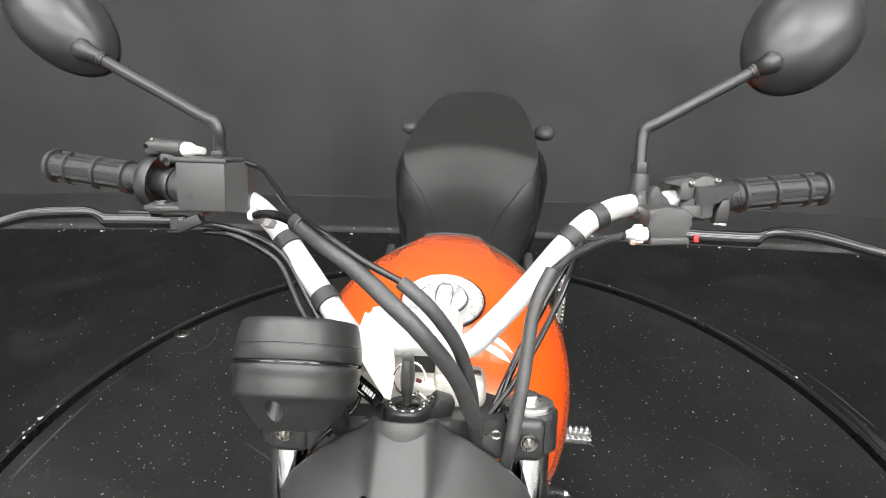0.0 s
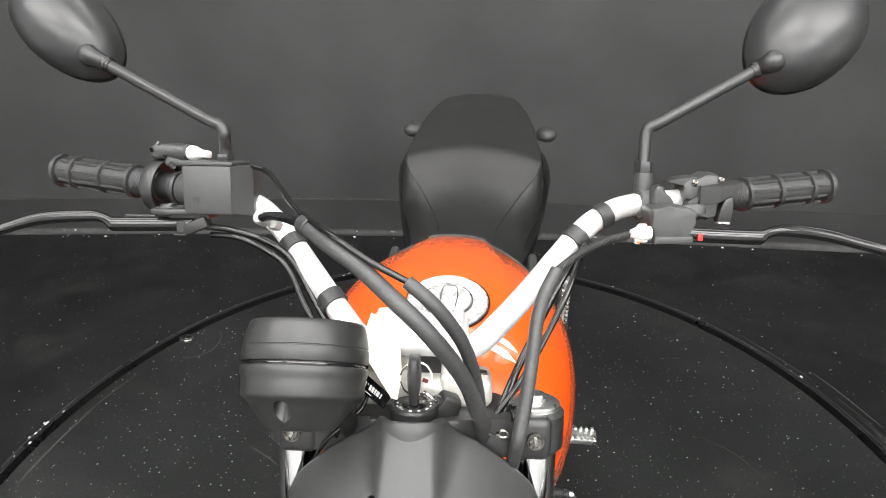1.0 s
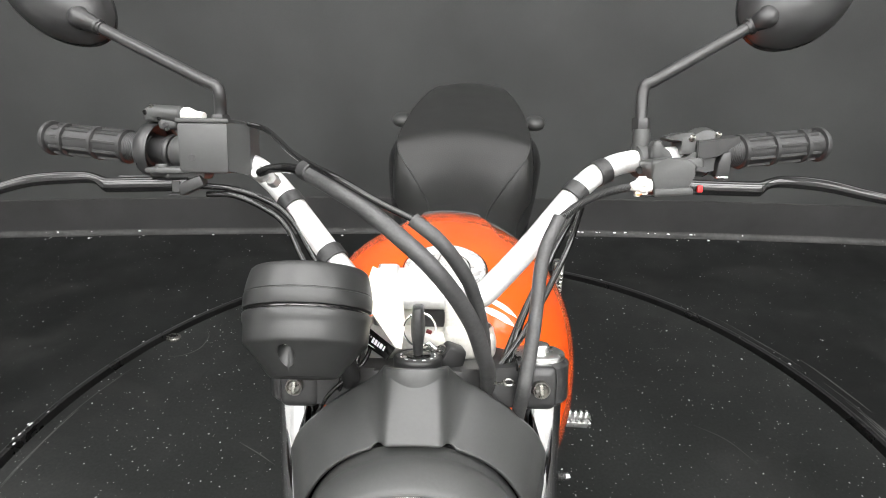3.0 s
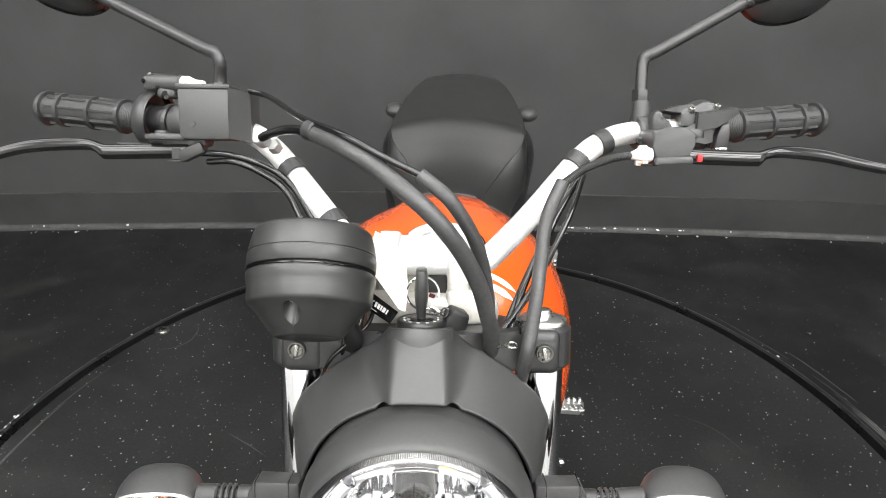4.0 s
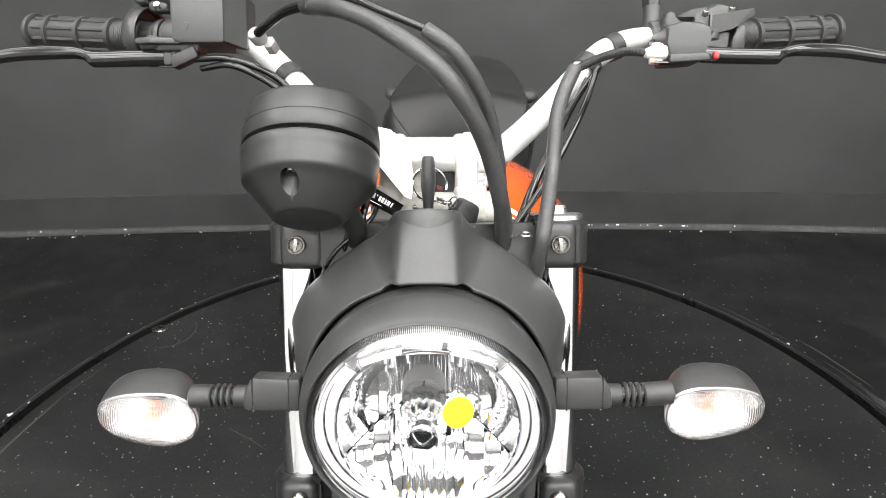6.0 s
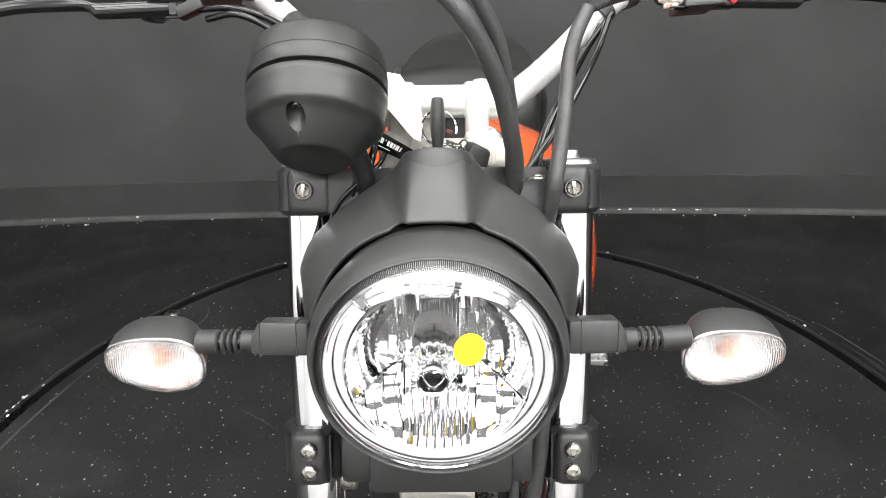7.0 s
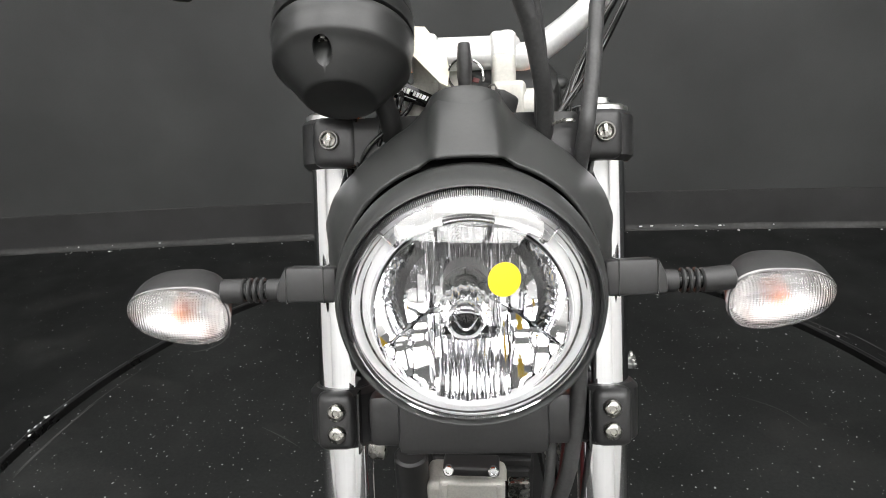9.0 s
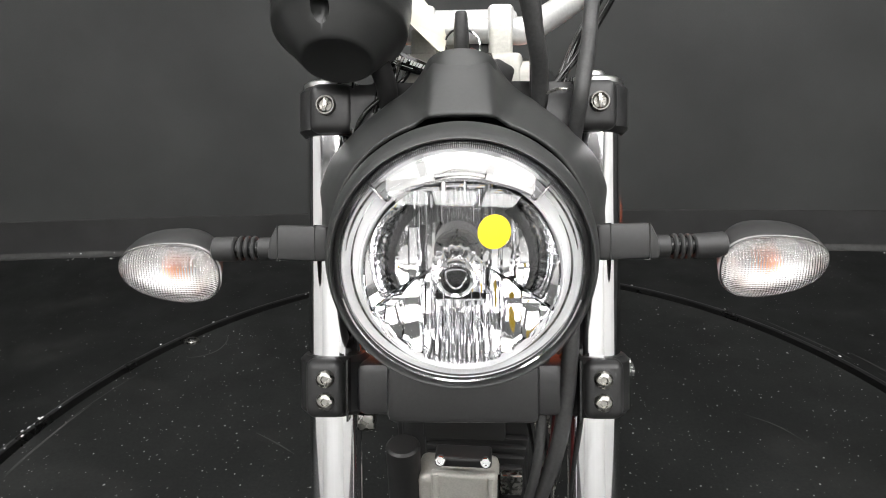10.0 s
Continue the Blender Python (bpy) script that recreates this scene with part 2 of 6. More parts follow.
def tube(points, radius, segs=14, bm=None, steps=10, smooth=True, cap=True):
    """Sweeps a circle along a line; radius is a number or a function of the way along (0 to 1)."""
    bm = bm or bmesh.new()
    P = spline(points, steps) if smooth else [Vector(p) for p in points]
    n = len(P)
    t0 = (P[1] - P[0]).normalized()
    side = t0.orthogonal().normalized()
    rings = []
    for i, p in enumerate(P):
        t = (P[min(i + 1, n - 1)] - P[max(i - 1, 0)]).normalized()
        side = (side - t * side.dot(t)).normalized()
        other = t.cross(side)
        r = radius(i / (n - 1)) if callable(radius) else radius
        rings.append([bm.verts.new(p + r * (math.cos(2 * math.pi * k / segs) * side + math.sin(2 * math.pi * k / segs) * other)) for k in range(segs)])
    for a, b in zip(rings, rings[1:]):
        for k in range(segs):
            bm.faces.new((a[k], a[(k + 1) % segs], b[(k + 1) % segs], b[k]))
    if cap:
        bm.faces.new(rings[0])
        bm.faces.new(rings[-1])
    return bm


def box(size, at=(0, 0, 0), bevel=0.0, segs=2, bm=None, m=None, taper=1.0):
    """A block with rounded edges; taper scales its top in x and y."""
    one = bmesh.new()
    bmesh.ops.create_cube(one, size=1.0)
    for v in one.verts:
        k = taper if v.co.z > 0 else 1.0
        v.co = Vector((v.co.x * size[0] * k, v.co.y * size[1] * k, v.co.z * size[2]))
    if bevel:
        bmesh.ops.bevel(one, geom=one.edges[:], offset=bevel, segments=segs, affect="EDGES", profile=0.5)
    mm = Matrix.Translation(at) @ (m or Matrix.Identity(4))
    bmesh.ops.transform(one, matrix=mm, verts=one.verts[:])
    return merge(bm, one)


def merge(bm, one):
    if bm is None:
        return one
    me = bpy.data.meshes.new("tmp")
    one.to_mesh(me)
    one.free()
    bm.from_mesh(me)
    bpy.data.meshes.remove(me)
    return bm


def prism(outline, depth, bevel=0.0, m=None, bm=None, segs=2):
    """A plate: the outline in x and z, from y = 0 to y = depth."""
    one = bmesh.new()
    a = [one.verts.new((x, 0, z)) for x, z in outline]
    b = [one.verts.new((x, depth, z)) for x, z in outline]
    one.faces.new(a)
    one.faces.new(b[::-1])
    n = len(a)
    for i in range(n):
        one.faces.new((a[i], b[i], b[(i + 1) % n], a[(i + 1) % n]))
    if bevel:
        bmesh.ops.bevel(one, geom=one.edges[:], offset=bevel, segments=segs, affect="EDGES", profile=0.5)
    if m is not None:
        bmesh.ops.transform(one, matrix=m, verts=one.verts[:])
    return merge(bm, one)


def loft(rings, cap=True, closed=True, bm=None):
    bm = bm or bmesh.new()
    R = [[bm.verts.new(p) for p in ring] for ring in rings]
    n = len(R[0])
    for a, b in zip(R, R[1:]):
        for k in range(n if closed else n - 1):
            bm.faces.new((a[k], a[(k + 1) % n], b[(k + 1) % n], b[k]))
    if cap:
        bm.faces.new(R[0])
        bm.faces.new(R[-1])
    return bm


def rod(a, b, r, segs=16, bm=None, bevel=0.0):
    """A round bar from a to b."""
    a, b = Vector(a), Vector(b)
    L = (b - a).length
    k = min(bevel, r * 0.5)
    prof = [(0, 0), (r - k, 0), (r, k), (r, L - k), (r - k, L), (0, L)]
    if k == 0:
        prof = [(0, 0), (r, 0), (r, L), (0, L)]
    d = b - a
    x = (1, 0, 0) if abs(d.normalized().x) < 0.9 else (0, 1, 0)
    return lathe(prof, segs, bm, m=frame_on(a, d, x))


def lerp(a, b, t):
    return a + (b - a) * t


def curve_at(table, t):
    """Reads a value between the rows of a small table of (key, value), smoothly."""
    for (k0, v0), (k1, v1) in zip(table, table[1:]):
        if t <= k1:
            u = max(0.0, (t - k0) / (k1 - k0))
            u = u * u * (3 - 2 * u)
            return v0 + (v1 - v0) * u
    return table[-1][1]


def curve_lin(table, t):
    xs, ys = [a for a, _ in table], [b for _, b in table]
    # smooth interpolation through the rows
    for i in range(len(xs) - 1):
        if t <= xs[i + 1] or i == len(xs) - 2:
            h = xs[i + 1] - xs[i]
            u = (t - xs[i]) / h
            m0 = (ys[i + 1] - ys[max(i - 1, 0)]) / (xs[i + 1] - xs[max(i - 1, 0)])
            m1 = (ys[min(i + 2, len(xs) - 1)] - ys[i]) / (xs[min(i + 2, len(xs) - 1)] - xs[i])
            return (2 * u ** 3 - 3 * u ** 2 + 1) * ys[i] + (u ** 3 - 2 * u ** 2 + u) * h * m0 + (-2 * u ** 3 + 3 * u ** 2) * ys[i + 1] + (u ** 3 - u ** 2) * h * m1


# ---- the room ----
def wall_y(x):
    return 2.515 + 0.0574 * x - 0.0183 * x * x


def bowed_strip(x0, x1, z0, z1, front, thick, n=48):
    """An upright strip that follows the gently bowed back wall."""
    rings = []
    for i in range(n + 1):
        x = lerp(x0, x1, i / n)
        y = wall_y(x) + front
        rings.append([(x, y, z0), (x, y, z1), (x, y + thick, z1), (x, y + thick, z0)])
    return loft(rings)


ROOM_X0, ROOM_X1, ROOM_Y0, ROOM_TOP = -3.4, 3.2, -3.2, 3.0
tagged(part("wall_north", bowed_strip(ROOM_X0, ROOM_X1, -0.02, ROOM_TOP, 0.0, 0.12), WALL, smooth=True),
       "matt black painted studio wall, slightly bowed and scuffed", "wall", kind="structure")
SPLIT_Y = 0.4
for name, x in (("wall_west", ROOM_X0 - 0.06), ("wall_east", ROOM_X1 + 0.06)):
    tagged(part(name, box((0.12, 2.45 - SPLIT_Y, ROOM_TOP + 0.02), (x, (2.45 + SPLIT_Y) / 2, ROOM_TOP / 2 - 0.01)), WALL, smooth=False),
           "matt black painted studio side wall", "wall", kind="structure")
    # unseen front half, added pale to throw light back on chrome and lamp
    tagged(part(name + "_front", box((0.12, SPLIT_Y - ROOM_Y0, ROOM_TOP + 0.02), (x, (SPLIT_Y + ROOM_Y0) / 2, ROOM_TOP / 2 - 0.01)), WHITE_WALL, smooth=False),
           "unseen pale side wall added as a bright surround for the chrome", "wall", kind="structure")
# also out of view: a pale wall added for the chrome to reflect
tagged(part("wall_south", box((ROOM_X1 - ROOM_X0, 0.12, ROOM_TOP + 0.02), ((ROOM_X0 + ROOM_X1) / 2, ROOM_Y0 - 0.06, ROOM_TOP / 2 - 0.01)), WHITE_WALL, smooth=False),
       "unseen pale front wall added to brighten the chrome's reflections", "wall", kind="structure")
tagged(part("ceiling", box((7.0, 6.2, 0.1), (-0.1, -0.3, ROOM_TOP + 0.06)), CEILING, smooth=False),
       "grey painted flat studio ceiling", "ceiling", kind="structure")
tagged(part("baseboard", bowed_strip(ROOM_X0, ROOM_X1, 0.0, 0.165, -0.008, 0.006), SKIRT),
       "black rubber baseboard along the studio wall", "baseboard", kind="structure")

def cove(n=48):
    """A soft concave strip between the floor and the baseboard."""
    rings = []
    for i in range(n + 1):
        x = lerp(ROOM_X0, ROOM_X1, i / n)
        y = wall_y(x)
        rings.append([(x, y - 0.028, 0.0)] + [(x, y - 0.0085 - 0.0195 * (1 - math.sin(radians(a))), 0.002 + 0.020 * (1 - math.cos(radians(a)))) for a in (0, 22, 45, 68, 90)] + [(x, y - 0.0085, 0.0)])
    return loft(rings)


tagged(part("trim", cove(), DUSTY), "dusty grey cove strip at the foot of the baseboard", "trim", kind="structure")
tagged(part("trim", bowed_strip(ROOM_X0, ROOM_X1, 0.1652, 0.1680, -0.0075, 0.0072), DUSTY), "thin dusty upper edge of the baseboard", "trim", kind="structure")


def chips():
    """Pale paint chips lying in loose clusters along the foot of the wall."""
    rnd = random.Random(11)
    bm = bmesh.new()
    for x0, x1, count in ((-1.95, -1.5, 14), (-1.45, -0.6, 5), (-0.55, -0.1, 12), (0.25, 0.6, 20), (0.6, 0.95, 8), (0.95, 1.7, 5)):
        for _ in range(count):
            x, size = rnd.uniform(x0, x1), rnd.choice((0.002, 0.003, 0.003, 0.004, 0.007))
            y, z = wall_y(x) - 0.032 - rnd.uniform(0, 0.020), 0.002
            if rnd.random() < 0.6:
                y, z = wall_y(x) - 0.0135 + rnd.uniform(-0.003, 0.002), 0.014
            n = rnd.randint(4, 6)
            turn = rnd.uniform(0, 6.3)
            low = [bm.verts.new((x + size * rnd.uniform(0.5, 1.3) * math.cos(turn + 6.283 * i / n), y + 0.6 * size * math.sin(turn + 6.283 * i / n), z - 0.0015)) for i in range(n)]
            top = [bm.verts.new((v.co.x, v.co.y, z + rnd.uniform(0.0, 0.002))) for v in low]
            bm.faces.new(top)
            for i in range(n):
                bm.faces.new((low[i], low[(i + 1) % n], top[(i + 1) % n], top[i]))
    return bm


tagged(part("paint_chips", chips(), WHITE_INK, smooth=False), "small white paint chips along the wall foot", "debris", kind="stuff")

TABLE_C, TABLE_R = (-0.06, 1.0), 1.225


def ring_floor():
    """The floor round the platform, with a round hole for it."""
    bm = bmesh.new()
    n = 360
    inner, lip, outer = [], [], []
    for i in range(n):
        a = 2 * math.pi * i / n
        c, s = math.cos(a), math.sin(a)
        r = TABLE_R + 0.027
        inner.append(bm.verts.new((TABLE_C[0] + r * c, TABLE_C[1] + r * s, -0.05)))
        lip.append(bm.verts.new((TABLE_C[0] + r * c, TABLE_C[1] + r * s, 0.0)))
        k = 6.0 / max(abs(c), abs(s))
        outer.append(bm.verts.new((TABLE_C[0] + k * c, TABLE_C[1] + k * s, 0.0)))
    for i in range(n):
        j = (i + 1) % n
        bm.faces.new((inner[i], inner[j], lip[j], lip[i]))
        bm.faces.new((lip[i], lip[j], outer[j], outer[i]))
    bm.faces.new(inner)
    return bm


tagged(part("floor", ring_floor(), OUTER_FLOOR, smooth=False), "scuffed black floor with a round recess for the platform", "floor", kind="structure")
turntable = thing("turntable", Matrix.Translation((TABLE_C[0], TABLE_C[1], -0.05)), "round black speckled turntable set flush in the floor", "turntable")
TABLE_AT = Matrix.Translation((TABLE_C[0], TABLE_C[1], -0.05))
part("platform", lathe([(0, 0.0), (TABLE_R - 0.004, 0.0), (TABLE_R, 0.004), (TABLE_R, 0.046), (TABLE_R - 0.004, 0.05), (0, 0.05)], 360),
     TABLE_FLOOR, turntable, at=TABLE_AT)
part("rim", lathe([(TABLE_R + 0.020, 0.02), (TABLE_R + 0.020, 0.055), (TABLE_R + 0.024, 0.057), (TABLE_R + 0.034, 0.056), (TABLE_R + 0.039, 0.053), (TABLE_R + 0.039, 0.0502), (TABLE_R + 0.0265, 0.0502), (TABLE_R + 0.0265, 0.02)], 360, closed=True),
     RIM_RUBBER, turntable, "thin scuffed black rubber edge strip", at=TABLE_AT)
# the strip's thin outer highlight, put in as a paler ring
part("rim_highlight", lathe([(TABLE_R + 0.0392, 0.0502), (TABLE_R + 0.0392, 0.0522), (TABLE_R + 0.0425, 0.0515), (TABLE_R + 0.0430, 0.0502)], 360, closed=True),
     EDGE_GREY, turntable, "thin pale outer edge coloured as the strip's highlight", at=TABLE_AT)


def rim_chips():
    """Flakes of white paint caught on the edge strip."""
    rnd = random.Random(23)
    bm = bmesh.new()
    for a0, a1, count in ((100, 180, 16), (10, 80, 7), (168, 192, 12), (80, 100, 5)):
        for _ in range(count):
            a, r, w = radians(rnd.uniform(a0, a1)), TABLE_R + rnd.uniform(0.019, 0.042), rnd.choice((0.002, 0.003, 0.003, 0.005))
            long = w * rnd.uniform(0.8, 3.0)
            m = Matrix.Translation((TABLE_C[0] + r * math.cos(a), TABLE_C[1] + r * math.sin(a), 0.0072)) @ pose(0, 0, 0, 0, 0, math.degrees(a) + 90)
            box((long, w, 0.002), (0, 0, 0), 0, 1, bm, m, taper=0.7)
    return bm


tagged(part("paint_flakes", rim_chips(), WHITE_INK, smooth=False), "white paint flakes along the turntable edge", "debris", kind="stuff")

latch = thing("floor_latch", Matrix.Translation((-1.062, 1.672, 0.0)), "small grey half-round latch beside the turntable edge", "latch")
part("plate", lathe([(0, 0.010), (0.020, 0.010), (0.024, 0.007), (0.024, 0), (0, 0)], 28, m=Matrix.Diagonal((1.1, 0.8, 1, 1))), GUNMETAL, latch, at=Matrix.Translation((-1.062, 1.672, 0.0)))
part("recess", box((0.022, 0.016, 0.004), (0, 0, 0.0105), 0.002, 1), GLOSS, latch, "dark finger recess", at=Matrix.Translation((-1.062, 1.672, 0.0)))


def scuff(points, width, name="scuff_mark"):
    """A thin pale scratch in the floor paint, a third of a millimetre proud."""
    line = spline(points, 12)
    rings = []
    for i, q in enumerate(line):
        d = line[min(i + 1, len(line) - 1)] - line[max(i - 1, 0)]
        side = Vector((-d.y, d.x, 0)).normalized() * width * (0.25 + math.sin(math.pi * min(0.97, max(0.03, i / (len(line) - 1)))))
        rings.append([q + side, q - side, q - side + Vector((0, 0, 0.0004)), q + side + Vector((0, 0, 0.0004))])
    return tagged(part(name, loft(rings), EDGE_GREY, smooth=False), "pale curved scratch in the black floor paint", "scratch", kind="structure")


scuff([(-0.962, 1.722, 0), (-0.945, 1.690, 0), (-0.950, 1.630, 0), (-0.990, 1.590, 0), (-1.035, 1.578, 0)], 0.0012)
scuff([(-0.668, 1.240, 0), (-0.60, 1.205, 0), (-0.545, 1.172, 0)], 0.0012)
rub = random.Random(31)
for k in range(11):
    # long faint rubs that follow the turntable's edge
    r, a0, span = TABLE_R + (rub.uniform(0.055, 0.13) if k < 7 else -rub.uniform(0.012, 0.05)), rub.uniform(8, 42) if k < 7 else rub.uniform(150, 172), rub.uniform(6, 18)
    arc = [(TABLE_C[0] + r * math.cos(radians(a0 + span * q / 6)), TABLE_C[1] + (r + 0.006 * math.sin(q + k)) * math.sin(radians(a0 + span * q / 6)), 0.0) for q in range(7)]
    scuff(arc, rub.uniform(0.0008, 0.0022))
scuff([(0.62, 1.42, 0), (0.70, 1.37, 0), (0.76, 1.29, 0)], 0.0008)


def ceiling_light(x, y, w, d, mat, group):
    at = Matrix.Translation((x, y, ROOM_TOP))
    ob = thing("ceiling_light", at, "flat white LED ceiling panel, switched on", "ceiling light", group)
    part("housing", box((w + 0.05, d + 0.05, 0.04), (0, 0, -0.018), 0.004), WHITE_PLASTIC, ob, at=at, smooth=False)
    part("diffuser", box((w, d, 0.01), (0, 0, -0.0445), 0.002), mat, ob, "glowing white diffuser", at=at, smooth=False)
    return ob


for lx, led in zip((-1.75, 0.0, 1.75), LEDS):
    for ly in (-2.3, -1.1, 0.1, 1.5):
        ceiling_light(lx, ly, 1.5, 0.7, DIM_LED if ly > 1 else led, "studio ceiling panels")


# ---- the motorcycle: frames of its steering, headlight and body ----
S = Matrix(((0.9968, -0.0768, -0.0212, -0.02), (0.0790, 0.9200, 0.3838, 0.397), (-0.0100, -0.3843, 0.9232, 1.035), (0, 0, 0, 1)))
H = S @ pose(0, -0.068, -0.121, 14)  # the cowl
LAMP = S @ pose(0, -0.0777, -0.1194, 17.7)  # the headlight, at the edge of its lens
OPTIC = LAMP @ Matrix.Translation((0, 0.0023, 0)) @ Matrix.Diagonal((0.962, 0.962, 0.962, 1))
B = Matrix.Translation((-0.0326, 0.397, 0)) @ pose(0, 0, 0, 0, 0.7, 1.5)
POD = S @ pose(-0.0835, -0.028, 0.0665, -22) @ Matrix.Diagonal((0.985, 0.985, 1, 1))

bike = thing("motorcycle", B, "orange and black motorcycle with round headlight on the turntable", "motorcycle")


def both(fn):
    for side in (-1, 1):
        fn(side)


# fork and yokes
def fork_leg(side):
    x, y = 0.1022 * side, 0.028
    leg = part("fork_tube", rod((x, y, -0.46), (x, y, 0.0205), 0.0205, 40, bevel=0.002), CHROME, bike, "polished chrome fork tube", at=S)
    part("fork_slider", lathe([(0, -0.80), (0.024, -0.80), (0.028, -0.79), (0.028, -0.47), (0.026, -0.455), (0.0207, -0.452)], 32,
                              m=Matrix.Translation((x, y, 0))), SATIN, leg, "black fork slider", at=S)
    cap = lathe([(0, 0.0290), (0.0085, 0.0290), (0.0095, 0.0280), (0.0095, 0.0225), (0.0205, 0.0225), (0.0225, 0.0210), (0.0225, 0.0170), (0, 0.016)], 32,
                m=Matrix.Translation((x, y, 0)))
    part("fork_cap", cap, ALUMINIUM, leg, "bright alloy fork cap", at=S)


both(fork_leg)


def clamp_ring(x, y, z0, z1, r, bm=None):
    k = 0.004
    return lathe([(0.0208, z0), (r - k, z0), (r, z0 + k), (r, z1 - k), (r - k, z1), (0.0208, z1)], 40, bm, closed=True, m=Matrix.Translation((x, y, 0)))


def upper_yoke():
    bm = clamp_ring(-0.1022, 0.028, -0.020, 0.018, 0.0262)
    clamp_ring(0.1022, 0.028, -0.020, 0.018, 0.0262, bm)
    outline = [(-0.09, -0.006), (-0.05, -0.004), (-0.035, -0.012), (0.035, -0.012), (0.05, -0.004), (0.09, -0.006), (0.09, 0.045), (0.05, 0.062), (0.03, 0.085), (-0.03, 0.085), (-0.05, 0.062), (-0.09, 0.045)]
    m = Matrix(((1, 0, 0, 0), (0, 0, 1, 0.004), (0, 1, 0, -0.018), (0, 0, 0, 1)))
    prism([(a, b) for a, b in outline], 0.034, 0.004, m, bm)
    yoke = part("upper_yoke", bm, SATIN, bike, "satin black upper fork yoke", at=S)
    for side in (-1, 1):
        part("clamp_lug", box((0.034, 0.018, 0.0375), (0.098 * side, 0.005, -0.001), 0.0075, 4), SATIN, yoke, at=S)
        part("split_line", box((0.0014, 0.012, 0.04), (0.0815 * side, 0.005, -0.001)), GLOSS, yoke, "dark clamping slit", at=S)
        bolt = lathe([(0, 0.0006), (0.0046, 0.0010), (0.0060, 0.0026), (0.0067, 0.0026), (0.0073, 0.0016), (0.0074, -0.004), (0, -0.004)], 24)
        pb = S @ frame_on((0.101 * side, -0.0060, 0), (0, -1, 0))
        bolt = part("pinch_bolt", bolt, GUNMETAL, yoke, "dull plated pinch bolt", at=pb)
        part("bolt_ridge", box((0.0030, 0.0104, 0.0034), (0, 0, 0.0026), 0.0009, 2, m=pose(0, 0, 0, 0, 0, 8 * side)), STEEL, yoke, at=pb)
    return yoke


yoke = upper_yoke()


def lower_yoke():
    bm = clamp_ring(-0.1022, 0.028, -0.236, -0.190, 0.0275)
    clamp_ring(0.1022, 0.028, -0.236, -0.190, 0.0275, bm)
    box((0.16, 0.05, 0.040), (0, 0.022, -0.213), 0.006, 2, bm)
    box((0.112, 0.03, 0.046), (0, -0.002, -0.212), 0.006, 2, bm)
    low = part("lower_yoke", bm, SATIN, bike, "satin black lower fork yoke", at=S)
    for side in (-1, 1):
        part("clamp_lug", box((0.030, 0.018, 0.0455), (0.1050 * side, 0.006, -0.213), 0.0075, 4), SATIN, low, at=S)
        part("split_line", box((0.0014, 0.012, 0.046), (0.0865 * side, -0.001, -0.213)), GLOSS, low, "dark clamping slit", at=S)
        for z in (-0.2045, -0.2215):
            bolt = lathe([(0, 0.0018), (0.0022, 0.0020), (0.0028, 0.0036), (0.0046, 0.0034), (0.0060, 0.0024), (0.0068, 0.0006), (0.0068, -0.004), (0, -0.004)], 24)
            part("pinch_bolt", bolt, STEEL, low, "zinc socket-head bolt", at=S @ frame_on((0.1035 * side, -0.0055, z), (0, -1, 0)))
    return low


lower = lower_yoke()
part("steering_stem", rod((0, 0.045, -0.20), (0, 0.045, 0.0), 0.024, 24), SATIN, bike, at=S)


